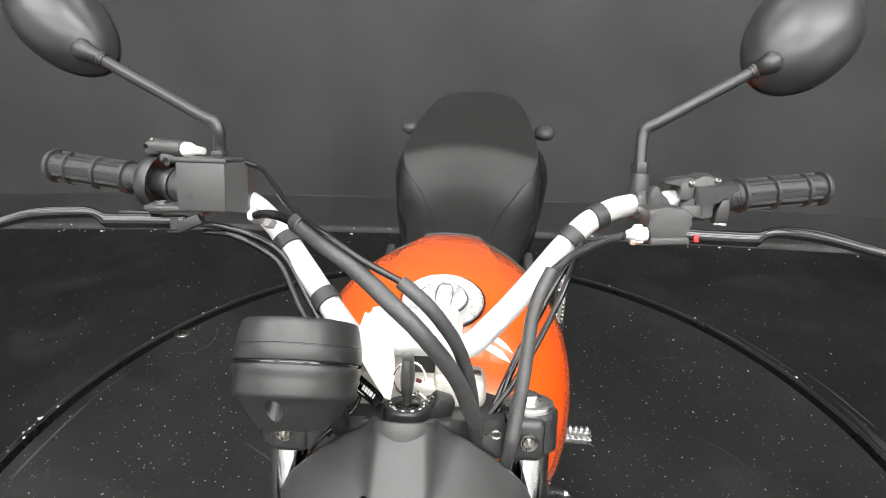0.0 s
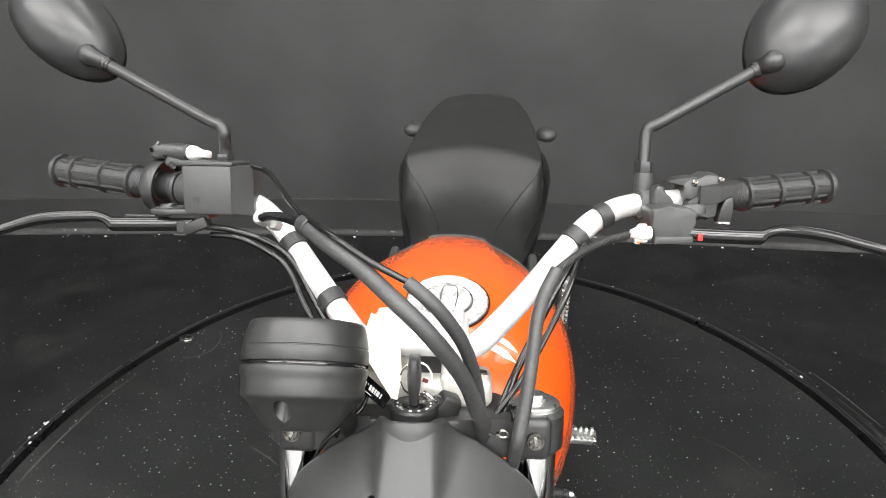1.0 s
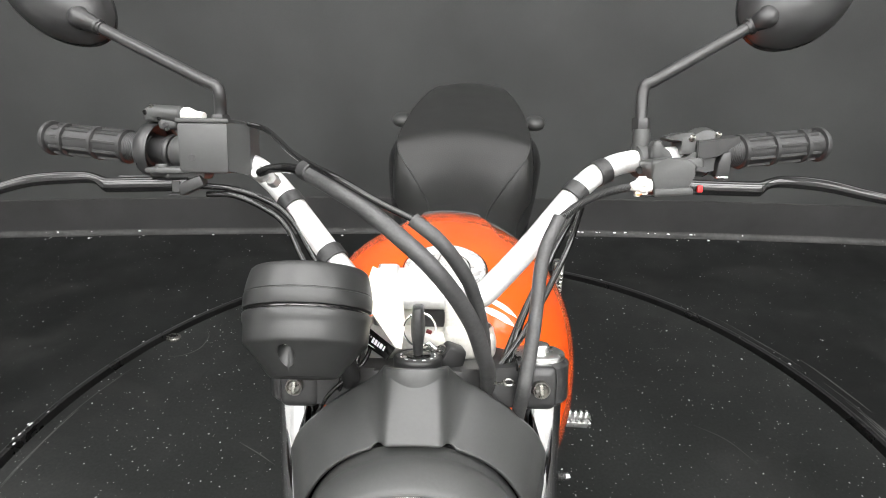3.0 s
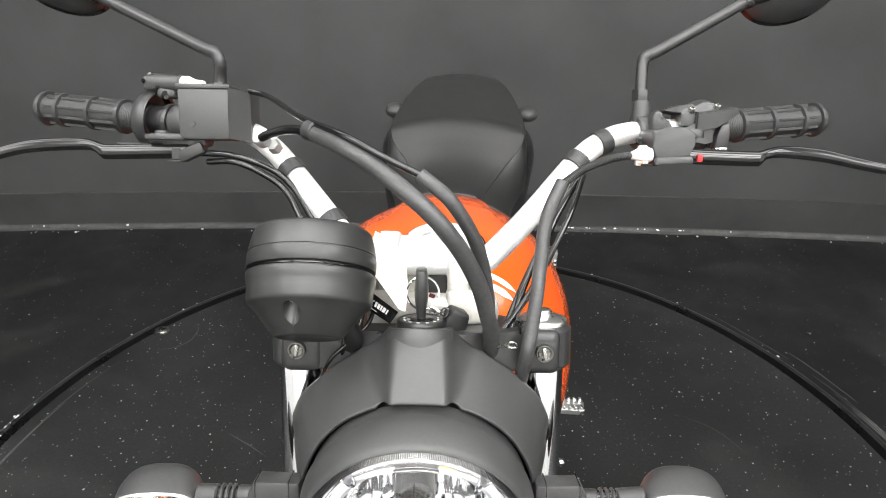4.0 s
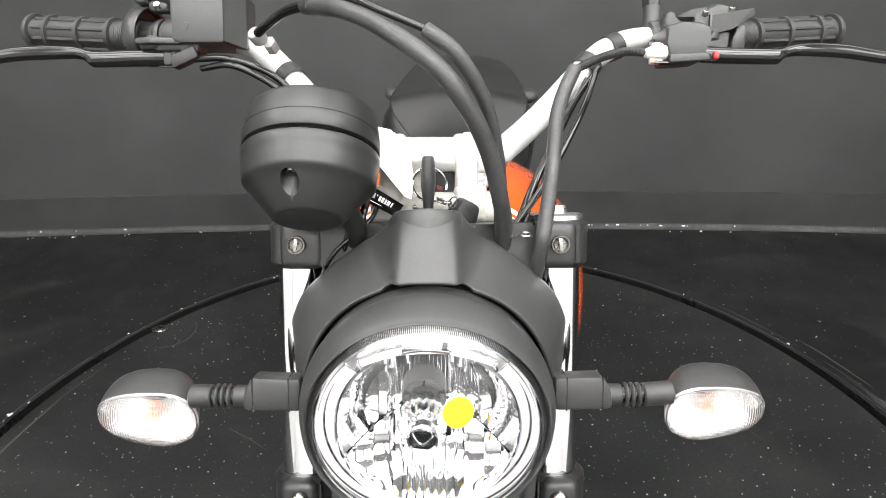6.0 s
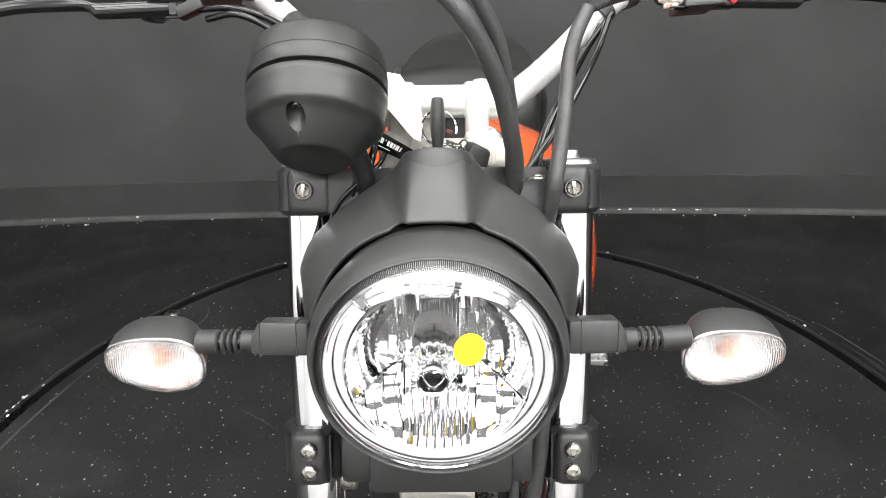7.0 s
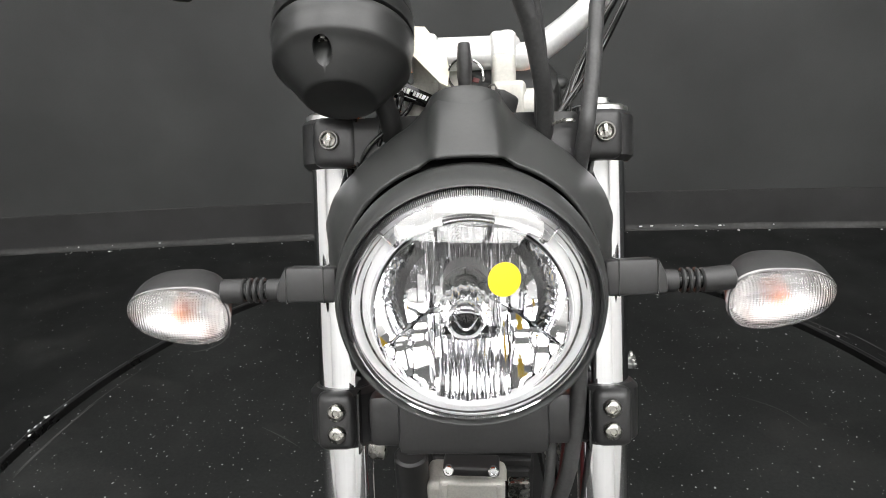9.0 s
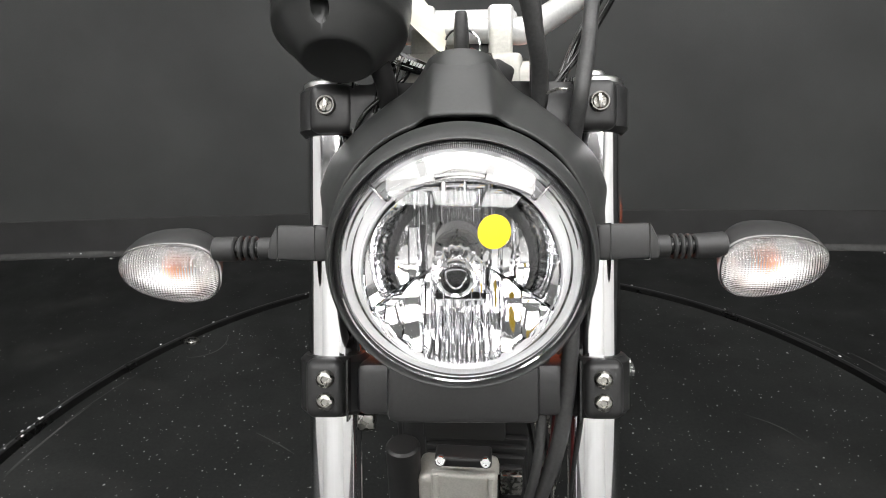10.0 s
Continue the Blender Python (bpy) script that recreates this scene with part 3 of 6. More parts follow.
# headlight
def headlight():
    turn = frame_on((0, 0, 0), (0, 1, 0))
    shell = lathe([(0.0818, 0.006), (0.0822, 0.0012), (0.0826, -0.0010), (0.0834, -0.0018), (0.0844, -0.0012), (0.0850, 0.0006), (0.0856, 0.0014), (0.0868, 0.0048), (0.0884, 0.0105), (0.0894, 0.0170), (0.0897, 0.0230), (0.0893, 0.0280), (0.0876, 0.0325),
                   (0.0862, 0.0365), (0.0860, 0.046), (0.0860, 0.056), (0.085, 0.078), (0.078, 0.102), (0.055, 0.122), (0, 0.128), (0, 0.120), (0.052, 0.115), (0.074, 0.096), (0.0800, 0.070), (0.0812, 0.020)], 120, m=turn)
    lamp = part("headlight", shell, PLASTIC, bike, "round black headlight with a clear faceted lens", at=LAMP)
    # clear front lens, domed, with an inner skin
    edge, bow = 0.0806, 0.0270

    def dome_y(r, lift=0.0):
        return -0.0040 - bow * (1 - (r / edge) ** 2) - lift
    outer = [(0.0845, 0.004), (0.0838, 0.0006), (edge, -0.0040)] + [(edge * math.cos(radians(d)), dome_y(edge * math.cos(radians(d)))) for d in range(6, 90, 7)] + [(0, dome_y(0))]
    inner = [(0, dome_y(0) + 0.0024)] + [(0.0790 * math.cos(radians(d)), dome_y(0.0790 * math.cos(radians(d))) + 0.0022) for d in range(83, -1, -7)] + [(0.0815, 0.004)]
    pane = part("front_lens", lathe(outer + inner, 120, closed=True, m=turn), GLASS, lamp, "clear domed headlight lens", at=OPTIC)
    pane.visible_shadow = False
    part("edge_ring", lathe([(0.0862, 0.0060), (0.0856, 0.0026), (0.0806, 0.0052), (0.0806, 0.0062)], 120, closed=True, m=turn), SOCKET, lamp, "dark grey ring behind the lens edge", at=OPTIC)
    # ribbed lens skirt, clear in itself: shaded top and lit foot are put in as two materials
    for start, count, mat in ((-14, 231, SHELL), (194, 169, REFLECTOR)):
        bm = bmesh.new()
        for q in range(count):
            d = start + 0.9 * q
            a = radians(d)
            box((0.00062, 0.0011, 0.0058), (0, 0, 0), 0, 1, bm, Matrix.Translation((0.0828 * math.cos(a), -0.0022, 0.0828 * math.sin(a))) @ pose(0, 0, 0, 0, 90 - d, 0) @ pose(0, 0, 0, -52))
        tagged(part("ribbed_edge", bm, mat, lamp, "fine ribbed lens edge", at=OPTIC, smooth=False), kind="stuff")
    # the bowl sits low in the lamp, so the collar is wide above and at the sides and thin below
    drop, bowl_r = -0.0085, 0.0664
    bowl_at = OPTIC @ Matrix.Translation((0, -0.0070, drop)) @ pose(0, 0, 0, -3)
    rings = []
    for f, y in ((0.0, 0.0036), (0.05, 0.0066), (0.16, 0.0092), (0.30, 0.0108), (0.44, 0.0112), (0.47, 0.0124), (0.50, 0.0113), (0.66, 0.0118), (0.80, 0.0134), (0.84, 0.0122), (0.90, 0.0130), (0.95, 0.0170), (1.0, 0.0260)):
        rr, dz = lerp(0.0815, bowl_r, f), drop * f
        rings.append([(rr * math.cos(2 * math.pi * q / 120), y - 0.0070 * f ** 3 * (1 - math.sin(2 * math.pi * q / 120)) * 0.9, dz + rr * math.sin(2 * math.pi * q / 120)) for q in range(120)])
    part("reflector_collar", loft(rings, cap=False), COLLAR, lamp, "bright chrome collar", at=OPTIC, angle=50)
    # arched brow above the bowl: a broad band, a step and a rolled lower lip
    rows = []
    for i in range(41):
        x = lerp(-0.0475, 0.0475, i / 40)
        top = math.sqrt(0.0775 ** 2 - x * x)
        low = min(top - 0.004, 0.0560 - 5.2 * x * x)
        rows.append([(x, lerp(0.0085, 0.0092, k) + bulge, lerp(top, low, k)) for k, bulge in ((0, 0.003), (0.06, 0.0), (0.34, -0.0022), (0.60, -0.0024), (0.64, -0.0010), (0.70, -0.0014), (0.84, -0.0022), (0.95, -0.0010), (1.0, 0.0022), (0.99, 0.018))])
    part("reflector_brow", loft(rows, cap=False, closed=False), BROW, lamp, "bright arched brow over the reflector", at=OPTIC, angle=30)
    for side in (-1, 1):
        m = Matrix.Translation((0.0510 * side, 0.0075, 0.0515)) @ pose(0, 0, 0, 0, 40 * side, 0)
        part("brow_clip", box((0.0040, 0.009, 0.0165), (0, 0, 0), 0.0012, 2, m=m), BULB_GLASS, lamp, "clear clip at the end of the brow", at=OPTIC)
        part("brow_post", box((0.0018, 0.010, 0.0150), (0.0026 * side, 0.0, 0.0), 0.0006, 1, m=m), MIRROR_CHROME, lamp, at=OPTIC)
    plate = prism([(0.0790 * math.sin(radians(d)) * 0.82, 0.0790 * math.cos(radians(d)) * 0.82) for d in range(-15, 16, 3)] + [(0.0790 * math.sin(radians(d)) * 0.775, 0.0790 * math.cos(radians(d)) * 0.775) for d in range(15, -16, -3)], 0.0012, 0.0, Matrix.Translation((0, 0.0030, 0)))
    part("lens_marking", plate, SOCKET, lamp, "dark strip of fine beads", at=OPTIC, smooth=False)
    bm = bmesh.new()
    for q in range(21):
        a = radians(-14 + 1.4 * q)
        lathe([(0, -0.0010), (0.0006, -0.0007), (0.0008, 0)], 8, bm, m=Matrix.Translation((0.0629 * math.sin(a), 0.0030, 0.0629 * math.cos(a))) @ turn @ Matrix.Diagonal((1, 1.7, 1, 1)))
    tagged(part("marking_beads", bm, MIRROR_CHROME, lamp, "row of fine bright beads", at=OPTIC), kind="stuff")

    # bowl: a parabola cut into upright columns, stepped above and fluted below
    def bowl(x, z):
        up = min(1.0, max(0.0, (z + 0.024) / 0.024))
        flat_x, flat_z = lerp(1.0, 0.72, up), 0.60 if z > 0 else 1.0
        return 0.022 + 0.046 * (1 - min(1.0, ((x * flat_x) ** 2 + (z * flat_z) ** 2) / bowl_r ** 2))
    skin = []
    for j in range(17):
        r = lerp(bowl_r, 0.010, j / 16)
        skin.append([(r * math.cos(2 * math.pi * q / 96), 0.0035 + 0.006 * max(0.0, -math.sin(2 * math.pi * q / 96)) * (r < bowl_r - 0.003) + bowl(r * math.cos(2 * math.pi * q / 96), r * math.sin(2 * math.pi * q / 96)), r * math.sin(2 * math.pi * q / 96)) for q in range(96)])
    skin.insert(0, [(x, 0.016, z) for x, y, z in skin[0]])
    part("reflector", loft(skin, cap=False), REFLECTOR, lamp, "chrome reflector bowl", at=bowl_at)
    rnd = random.Random(9)

    def facet(x0, x1, z0, z1, flute, gx, gz, lift, nx=7, nz=8, follow=0.5):
        """One upright mirror column: it follows the bowl, hollow or proud by flute across its width."""
        bm = bmesh.new()
        xc, zc = (x0 + x1) / 2, (z0 + z1) / 2
        grid = []
        for i in range(nx):
            col = []
            for j in range(nz):
                x, z = lerp(x0, x1, i / (nx - 1)), lerp(z0, z1, j / (nz - 1))
                y = bowl(xc + follow * (x - xc), z) + lift + gx * (x - xc) + gz * (z - zc) - flute * (1 - ((x - xc) / (x1 - x0) * 2) ** 2)
                r = math.hypot(x, z)
                if r > bowl_r - 0.0006:
                    x, z = x * (bowl_r - 0.0006) / r, z * (bowl_r - 0.0006) / r
                col.append(bm.verts.new((x, y, z)))
            grid.append(col)
        for i in range(nx - 1):
            for j in range(nz - 1):
                bm.faces.new((grid[i][j], grid[i + 1][j], grid[i + 1][j + 1], grid[i][j + 1]))
        bmesh.ops.remove_doubles(bm, verts=bm.verts, dist=0.0001)
        part("facet", bm, REFLECTOR, lamp, at=bowl_at, angle=60)

    def rib(x, z0, z1, wide=0.0007, deep=0.007):
        zc = (z0 + z1) / 2
        part("reflector_rib", box((wide, deep, z1 - z0), (x, min(bowl(x, z0), bowl(x, z1)) + deep * 0.1, zc), wide * 0.3, 1), MIRROR_CHROME, lamp, at=bowl_at)

    # above: columns in two tiers, with short bright blocks under the brow
    tops = (-0.060, -0.049, -0.0395, -0.0300, -0.0225, -0.0150, -0.0100, -0.0050, 0.0000, 0.0050, 0.0100, 0.0155, 0.0220, 0.0300, 0.0390, 0.0490, 0.060)
    for x0, x1 in zip(tops, tops[1:]):
        xc = (x0 + x1) / 2
        high = math.sqrt((bowl_r - 0.001) ** 2 - max(abs(x0), abs(x1)) ** 2)
        mid = lerp(0.030, 0.020, abs(xc) / 0.06)
        low = 0.014 if abs(xc) < 0.018 else -0.004 - 0.42 * (abs(xc) - 0.014)
        if abs(xc) > 0.046:
            continue
        if high > mid + 0.006:
            facet(x0, x1, mid, high, rnd.choice((-0.0008, 0.0006, 0.0009)), rnd.uniform(-0.08, 0.08), rnd.uniform(-0.10, 0.06), rnd.uniform(-0.0015, 0.0))
        facet(x0, x1, low, mid + 0.001, rnd.choice((-0.0008, 0.0007)), rnd.uniform(-0.08, 0.08), rnd.uniform(-0.06, 0.10), rnd.uniform(-0.0008, 0.0010))
    for x in (-0.0487, -0.0300, -0.0139, 0.0085, 0.0215, 0.0355, 0.0487):
        rib(x, 0.012 if abs(x) > 0.02 else 0.030, math.sqrt(0.0650 ** 2 - x * x) - 0.004, 0.0009)
    for x0, x1, z in ((-0.0290, -0.0150, 0.0540), (-0.0110, 0.0020, 0.0565), (0.0040, 0.0170, 0.0560), (0.0200, 0.0300, 0.0525)):
        part("reflector_block", box((x1 - x0, 0.010, 0.0030), ((x0 + x1) / 2, bowl(x1, z) - 0.004, z), 0.0008, 2), MIRROR_CHROME, lamp, "short stepped reflector block", at=bowl_at)
    # scalloped curtain over the bulb
    for k in range(9):
        x = -0.0128 + 0.0032 * k
        part("reflector_flute", rod((x, bowl(x, 0.018) - 0.001, 0.0150), (x, bowl(x, 0.042) - 0.0015, 0.0400), 0.0017, 10, bevel=0.0008), REFLECTOR, lamp, "upright chrome flute over the bulb", at=bowl_at)
    # a long thin shelf falls away from the bulb on both sides, with fine steps above
    def shelf_z(x):
        return -0.004 - 0.42 * (abs(x) - 0.014)

    def strip(xa, xb, za, zb, front, back, thick, name, label):
        rows = []
        for k in range(11):
            x, z = lerp(xa, xb, k / 10), lerp(za, zb, k / 10)
            y = bowl(x, z)
            rows.append([(x, y - front, z), (x, y + back, z), (x, y + back, z - thick), (x, y - front, z - thick)])
        part(name, loft(rows), MIRROR_CHROME, lamp, label, at=bowl_at, smooth=False)
    for side in (-1, 1):
        strip(0.014 * side, 0.0620 * side, shelf_z(0.014), shelf_z(0.0620), 0.0050, 0.004, 0.0011, "reflector_shelf", "thin slanting reflector shelf")
        # stepped bands at the sides, each face turned upward
        for k in range(11):
            bm = bmesh.new()
            grid = []
            for i in range(6):
                r, col = lerp(0.0480, 0.0660, i / 5), []
                for j in range(4):
                    a = radians(lerp(-20, 52, (k + j / 3) / 11))
                    x, z = r * math.cos(a), r * math.sin(a) - 0.05 * (r - 0.06)
                    col.append(bm.verts.new((x * side, lerp(0.044, 0.0235, i / 5) + 0.0040 * (j / 3 - 0.5) - 0.0012 * math.sin(math.pi * i / 5), z)))
                grid.append(col)
            for i in range(5):
                for j in range(3):
                    bm.faces.new((grid[i][j], grid[i + 1][j], grid[i + 1][j + 1], grid[i][j + 1]))
            part("reflector_step", bm, REFLECTOR, lamp, "stepped band in the reflector's side", at=bowl_at)
        # the chrome collar's dark reflection lines, put in as thin tapering arcs
        for rr, a0, a1 in ((0.0778, 10, 52), (0.0735, -62, 30)):
            line = [(side * rr * math.cos(radians(lerp(a0, a1, k / 20))), 0.0082, rr * math.sin(radians(lerp(a0, a1, k / 20))) - 0.003) for k in range(21)]
            part("collar_reflection", tube(line, lambda u: 0.00025 + 0.0006 * math.sin(math.pi * u), 8, steps=2), GUNMETAL, lamp, "thin dark reflection line drawn on the collar", at=OPTIC)
    part("reflector_shelf", box((0.038, 0.018, 0.0014), (-0.001, 0.056, -0.0270), 0.0004, 1), MIRROR_CHROME, lamp, "level reflector shelf under the bulb", at=bowl_at)
    # below: upright mirror columns, flat across their width, with thin ribs between
    edges = (-0.0645, -0.0540, -0.0420, -0.0275, -0.0200, -0.0128, -0.0066, 0.0, 0.0066, 0.0128, 0.0195, 0.0275, 0.0420, 0.0540, 0.0645)
    for x0, x1 in zip(edges, edges[1:]):
        xc = (x0 + x1) / 2
        low = -math.sqrt(bowl_r ** 2 - min(abs(xc), 0.0620) ** 2)
        middle = abs(xc) < 0.021
        upper = -0.0265 if middle else shelf_z(xc) - 0.0012
        facet(x0, x1, low, upper, 0.0008 if middle else 0.0005, rnd.uniform(-0.03, 0.03) if middle else -0.10 * xc / 0.05, rnd.uniform(-0.04, 0.04), -0.001, 9, 14, 0.5 if middle else 0.12)
        if middle:
            facet(x0, x1, -0.0262, -0.004, -0.0005, rnd.uniform(-0.04, 0.04), rnd.uniform(-0.03, 0.03), 0.001, 7, 8)
    for x in edges[1:-1]:
        low = -math.sqrt((bowl_r - 0.001) ** 2 - x * x)
        rib(x, low + 0.010, (-0.0150 if abs(x) < 0.021 else shelf_z(x) - 0.002), 0.0008, 0.0075 if abs(x) < 0.021 else 0.0065)
    part("bulb_socket", lathe([(0.0118, 0.036), (0.0150, 0.035), (0.0168, 0.037), (0.0168, 0.056), (0.010, 0.058), (0.006, 0.056), (0.006, 0.050), (0.0110, 0.047)], 40, m=frame_on((-0.003, 0, 0.000), (0, 1, 0))),
         SOCKET, lamp, "dark grey bulb socket", at=OPTIC)
    for d in (25, 90, 155, 225, 315):
        a = radians(d)
        part("socket_lug", box((0.0014, 0.004, 0.0050), (0, 0, 0), 0.0004, 1, m=Matrix.Translation((-0.003 + 0.0138 * math.cos(a), 0.0345, 0.0138 * math.sin(a))) @ pose(0, 0, 0, 0, 90 - d, 0)), GLOSS, lamp, at=OPTIC)
    part("bulb", lathe([(0, 0.008), (0.005, 0.009), (0.0085, 0.013), (0.0090, 0.018), (0.0082, 0.050), (0, 0.051)], 24, m=frame_on((-0.003, 0, 0.001), (0, 1, 0))), BULB_GLASS, lamp, "clear bulb", at=OPTIC)
    part("bulb_coil", rod((-0.004, 0.024, -0.001), (0.004, 0.024, -0.001), 0.0012, 8), STEEL, lamp, at=OPTIC)
    # chrome cup before the bulb, its bell fluted like a shell
    cup_at = frame_on((-0.0035, 0, -0.0065), (0, 1, 0))
    part("bulb_shield", lathe([(0.0096, -0.0034), (0.0112, -0.0042), (0.0126, -0.0022), (0.0124, 0.003), (0.0130, 0.008), (0.0108, 0.008), (0.0098, 0.002)], 48, closed=True, m=cup_at), MIRROR_CHROME, lamp, "chrome cup in front of the bulb", at=OPTIC)
    rings = []
    for r, y in ((0.0116, 0.003), (0.0150, 0.008), (0.0172, 0.015), (0.0168, 0.023), (0.0146, 0.031), (0.0118, 0.036)):
        rings.append([cup_at @ Vector(((r + 0.0007 * math.cos(18 * a) * math.sin(math.pi * (y - 0.003) / 0.033)) * math.cos(a), (r + 0.0007 * math.cos(18 * a) * math.sin(math.pi * (y - 0.003) / 0.033)) * math.sin(a), y)) for a in [2 * math.pi * q / 108 for q in range(108)]])
    part("shield_bell", loft(rings, cap=False), REFLECTOR, lamp, "fluted chrome bell of the bulb shield", at=OPTIC)
    part("shield_face", lathe([(0, 0.0025), (0.0098, 0.0015), (0.0098, 0.004), (0, 0.004)], 32, m=cup_at), GLOSS, lamp, at=OPTIC)
    mark = []
    for q in range(0, 360, 15):
        r = 0.0074 - 0.0015 * (0.5 + 0.5 * math.cos(radians(3 * q)))
        mark.append((-0.0035 + r * math.sin(radians(q)), 0.0006, -0.0065 + r * math.cos(radians(q))))
    part("shield_mark", tube(mark + [mark[0]], 0.0009, 8, smooth=False, cap=False), MIRROR_CHROME, lamp, at=OPTIC)
    # sticker on the glass
    sx, sz, sr = 0.0208, 0.0331, 0.0101
    bm = bmesh.new()
    for lift in (0.0002, 0.0006):
        ring_list = []
        for f in (1.0, 0.6, 0.25):
            spot = [(sx + sr * f * math.cos(2 * math.pi * i / 40), sz + sr * f * math.sin(2 * math.pi * i / 40)) for i in range(40)]
            ring_list.append([(x, dome_y(math.hypot(x, z), lift), z) for x, z in spot])
        loft(ring_list, cap=False, bm=bm)
        bm.verts.ensure_lookup_table()
    vs = bm.verts[:]
    half = len(vs) // 2
    for base in (0, half):
        bm.faces.new(vs[base + 80:base + 120])
    for i in range(40):
        bm.faces.new((vs[i], vs[(i + 1) % 40], vs[half + (i + 1) % 40], vs[half + i]))
    part("sticker", bm, YELLOW, lamp, "round yellow paper sticker", at=OPTIC)
    return lamp


lamp = headlight()
# added ring: blocks the view through the cowl gap and keeps it dark
part("cowl_gap_blocker", lathe([(0.0855, 0.046), (0.0900, 0.054), (0.0915, 0.084), (0.0850, 0.088)], 72, m=frame_on((0, 0, 0), (0, 1, 0))), GLOSS, lamp, "added black ring that closes and darkens the cowl gap", at=LAMP)


# cowl over the headlight
def cowl():
    n, k = 224, 30
    rows = []
    back_r = [(0, 0.118), (22, 0.1175), (34, 0.1150), (46, 0.1150), (58, 0.1170), (68, 0.1160), (80, 0.1110), (100, 0.1060), (118, 0.1010)]
    for j in range(k + 1):
        v = j / k
        row = []
        for i in range(n + 1):
            th = 112 * (2 * i / n - 1)
            t = radians(th)
            x0 = 0.0965 * math.sin(t)
            # wing: rolls up from the front edge, then runs back
            rb = curve_at(back_r, abs(th))
            roll = v ** (0.95 + 0.55 * max(0.0, 1 - abs(th) / 48))
            side_in = min(1.0, max(0.0, (abs(th) - 30) / 45))
            r = lerp(0.0972 - 0.0042 * side_in * side_in * (3 - 2 * side_in), rb, roll)
            y = 0.028 + 0.010 * max(0.0, abs(th) - 60) / 50 + 0.058 * v ** 1.15
            wing = Vector((r * math.sin(t), y, r * math.cos(t)))
            # neck: a raised flat-faced block that climbs to the ignition switch
            ax = min(abs(x0), 0.0240)
            xn = math.copysign(ax, x0)
            neck = Vector((xn, curve_lin([(0, 0.0215), (0.35, 0.0365), (0.68, 0.0500), (1, 0.0600)], v) + v ** 1.5 * (0.0250 - math.sqrt(0.0250 ** 2 - ax * ax)), curve_lin([(0, 0.0988), (0.35, 0.1130), (0.68, 0.1268), (1, 0.1368)], v) - 0.0015 * (ax / 0.024) ** 3))
            out, inn = lerp(0.0305, 0.0380, v ** 1.3), lerp(0.0180, 0.0180, v)
            w = min(1.0, max(0.0, (out - abs(x0)) / (out - inn)))
            if math.cos(t) < 0:
                w = 0.0
            w = w * w * (3 - 2 * w)
            pt = wing.lerp(neck, w)
            # edge cut back beside the neck
            cut = math.exp(-((abs(x0) - 0.0262) / 0.0042) ** 4) if math.cos(t) > 0 else 0.0
            pt.y += 0.0040 * cut * (1 - v) ** 9
            row.append(pt)
        rows.append(row)
    bm = loft(rows, cap=False, closed=False)
    ob = part("headlight_cowl", bm, PLASTIC, bike, "matt black plastic headlight cowl", at=H, angle=60)
    solid = ob.modifiers.new("thickness", "SOLIDIFY")
    solid.thickness, solid.offset = 0.0028, -1.0
    return ob


cowl_part = cowl()


# ignition switch and its collar
def ignition():
    m = S @ pose(0, -0.0268, 0.0, -14)
    # the cowl's upper edge is scooped round the front of the switch
    section = [(0.0206, 0.008), (0.0206, 0.0222), (0.0213, 0.0238), (0.0231, 0.0244), (0.0249, 0.0237), (0.0259, 0.0215), (0.0261, 0.0150), (0.0250, 0.0060)]
    rings = []
    for i in range(37):
        a = radians(lerp(184, 356, i / 36))
        rings.append([(r * math.cos(a), r * math.sin(a), z) for r, z in section])
    part("cowl_collar", loft(rings), PLASTIC, cowl_part, "scooped rim before the ignition switch", at=m)
    # the switch stands on the steering axis
    m = S @ pose(0, 0.0005, -0.0080)
    bm = lathe([(0.0, -0.010), (0.0196, -0.010), (0.0204, -0.008), (0.0204, 0.0310), (0.0200, 0.0330), (0.0190, 0.0341), (0.0176, 0.0342), (0.0170, 0.0336), (0, 0.0336)], 48)
    ob = part("ignition_switch", bm, SATIN, bike, "black round ignition switch", at=m)
    part("lock_barrel", lathe([(0, 0.033), (0.0105, 0.033), (0.0105, 0.0344), (0.0096, 0.0350), (0.004, 0.0350), (0.004, 0.0346), (0, 0.0346)], 32), GLOSS, ob, at=m)
    for d in (170, 200, 232, 262, 292, 322, 350, 375):
        a = radians(d)
        part("position_mark", box((0.0026, 0.0013, 0.0006), (0, 0, 0), 0, 1, m=Matrix.Translation((0.0142 * math.cos(a), 0.0142 * math.sin(a), 0.0338)) @ pose(0, 0, 0, 0, 0, d - 90)),
             WHITE_INK, ob, at=m, smooth=False)
    return m @ Matrix.Translation((0, -0.004, -0.0035))


ign = ignition()


# handlebar
BAR = [(0, 0.037, 0.067), (0.03, 0.037, 0.067), (0.050, 0.039, 0.069), (0.070, 0.054, 0.086), (0.10, 0.080, 0.116), (0.132, 0.106, 0.1485), (0.150, 0.116, 0.165),
       (0.170, 0.126, 0.177), (0.206, 0.143, 0.1855), (0.30, 0.172, 0.193), (0.408, 0.1985, 0.2033)]
SAG = [(0, 0.0), (0.03, 0.0), (0.07, 0.005), (0.10, 0.008), (0.132, 0.0075), (0.170, 0.004), (0.206, 0.001), (0.41, 0.0)]


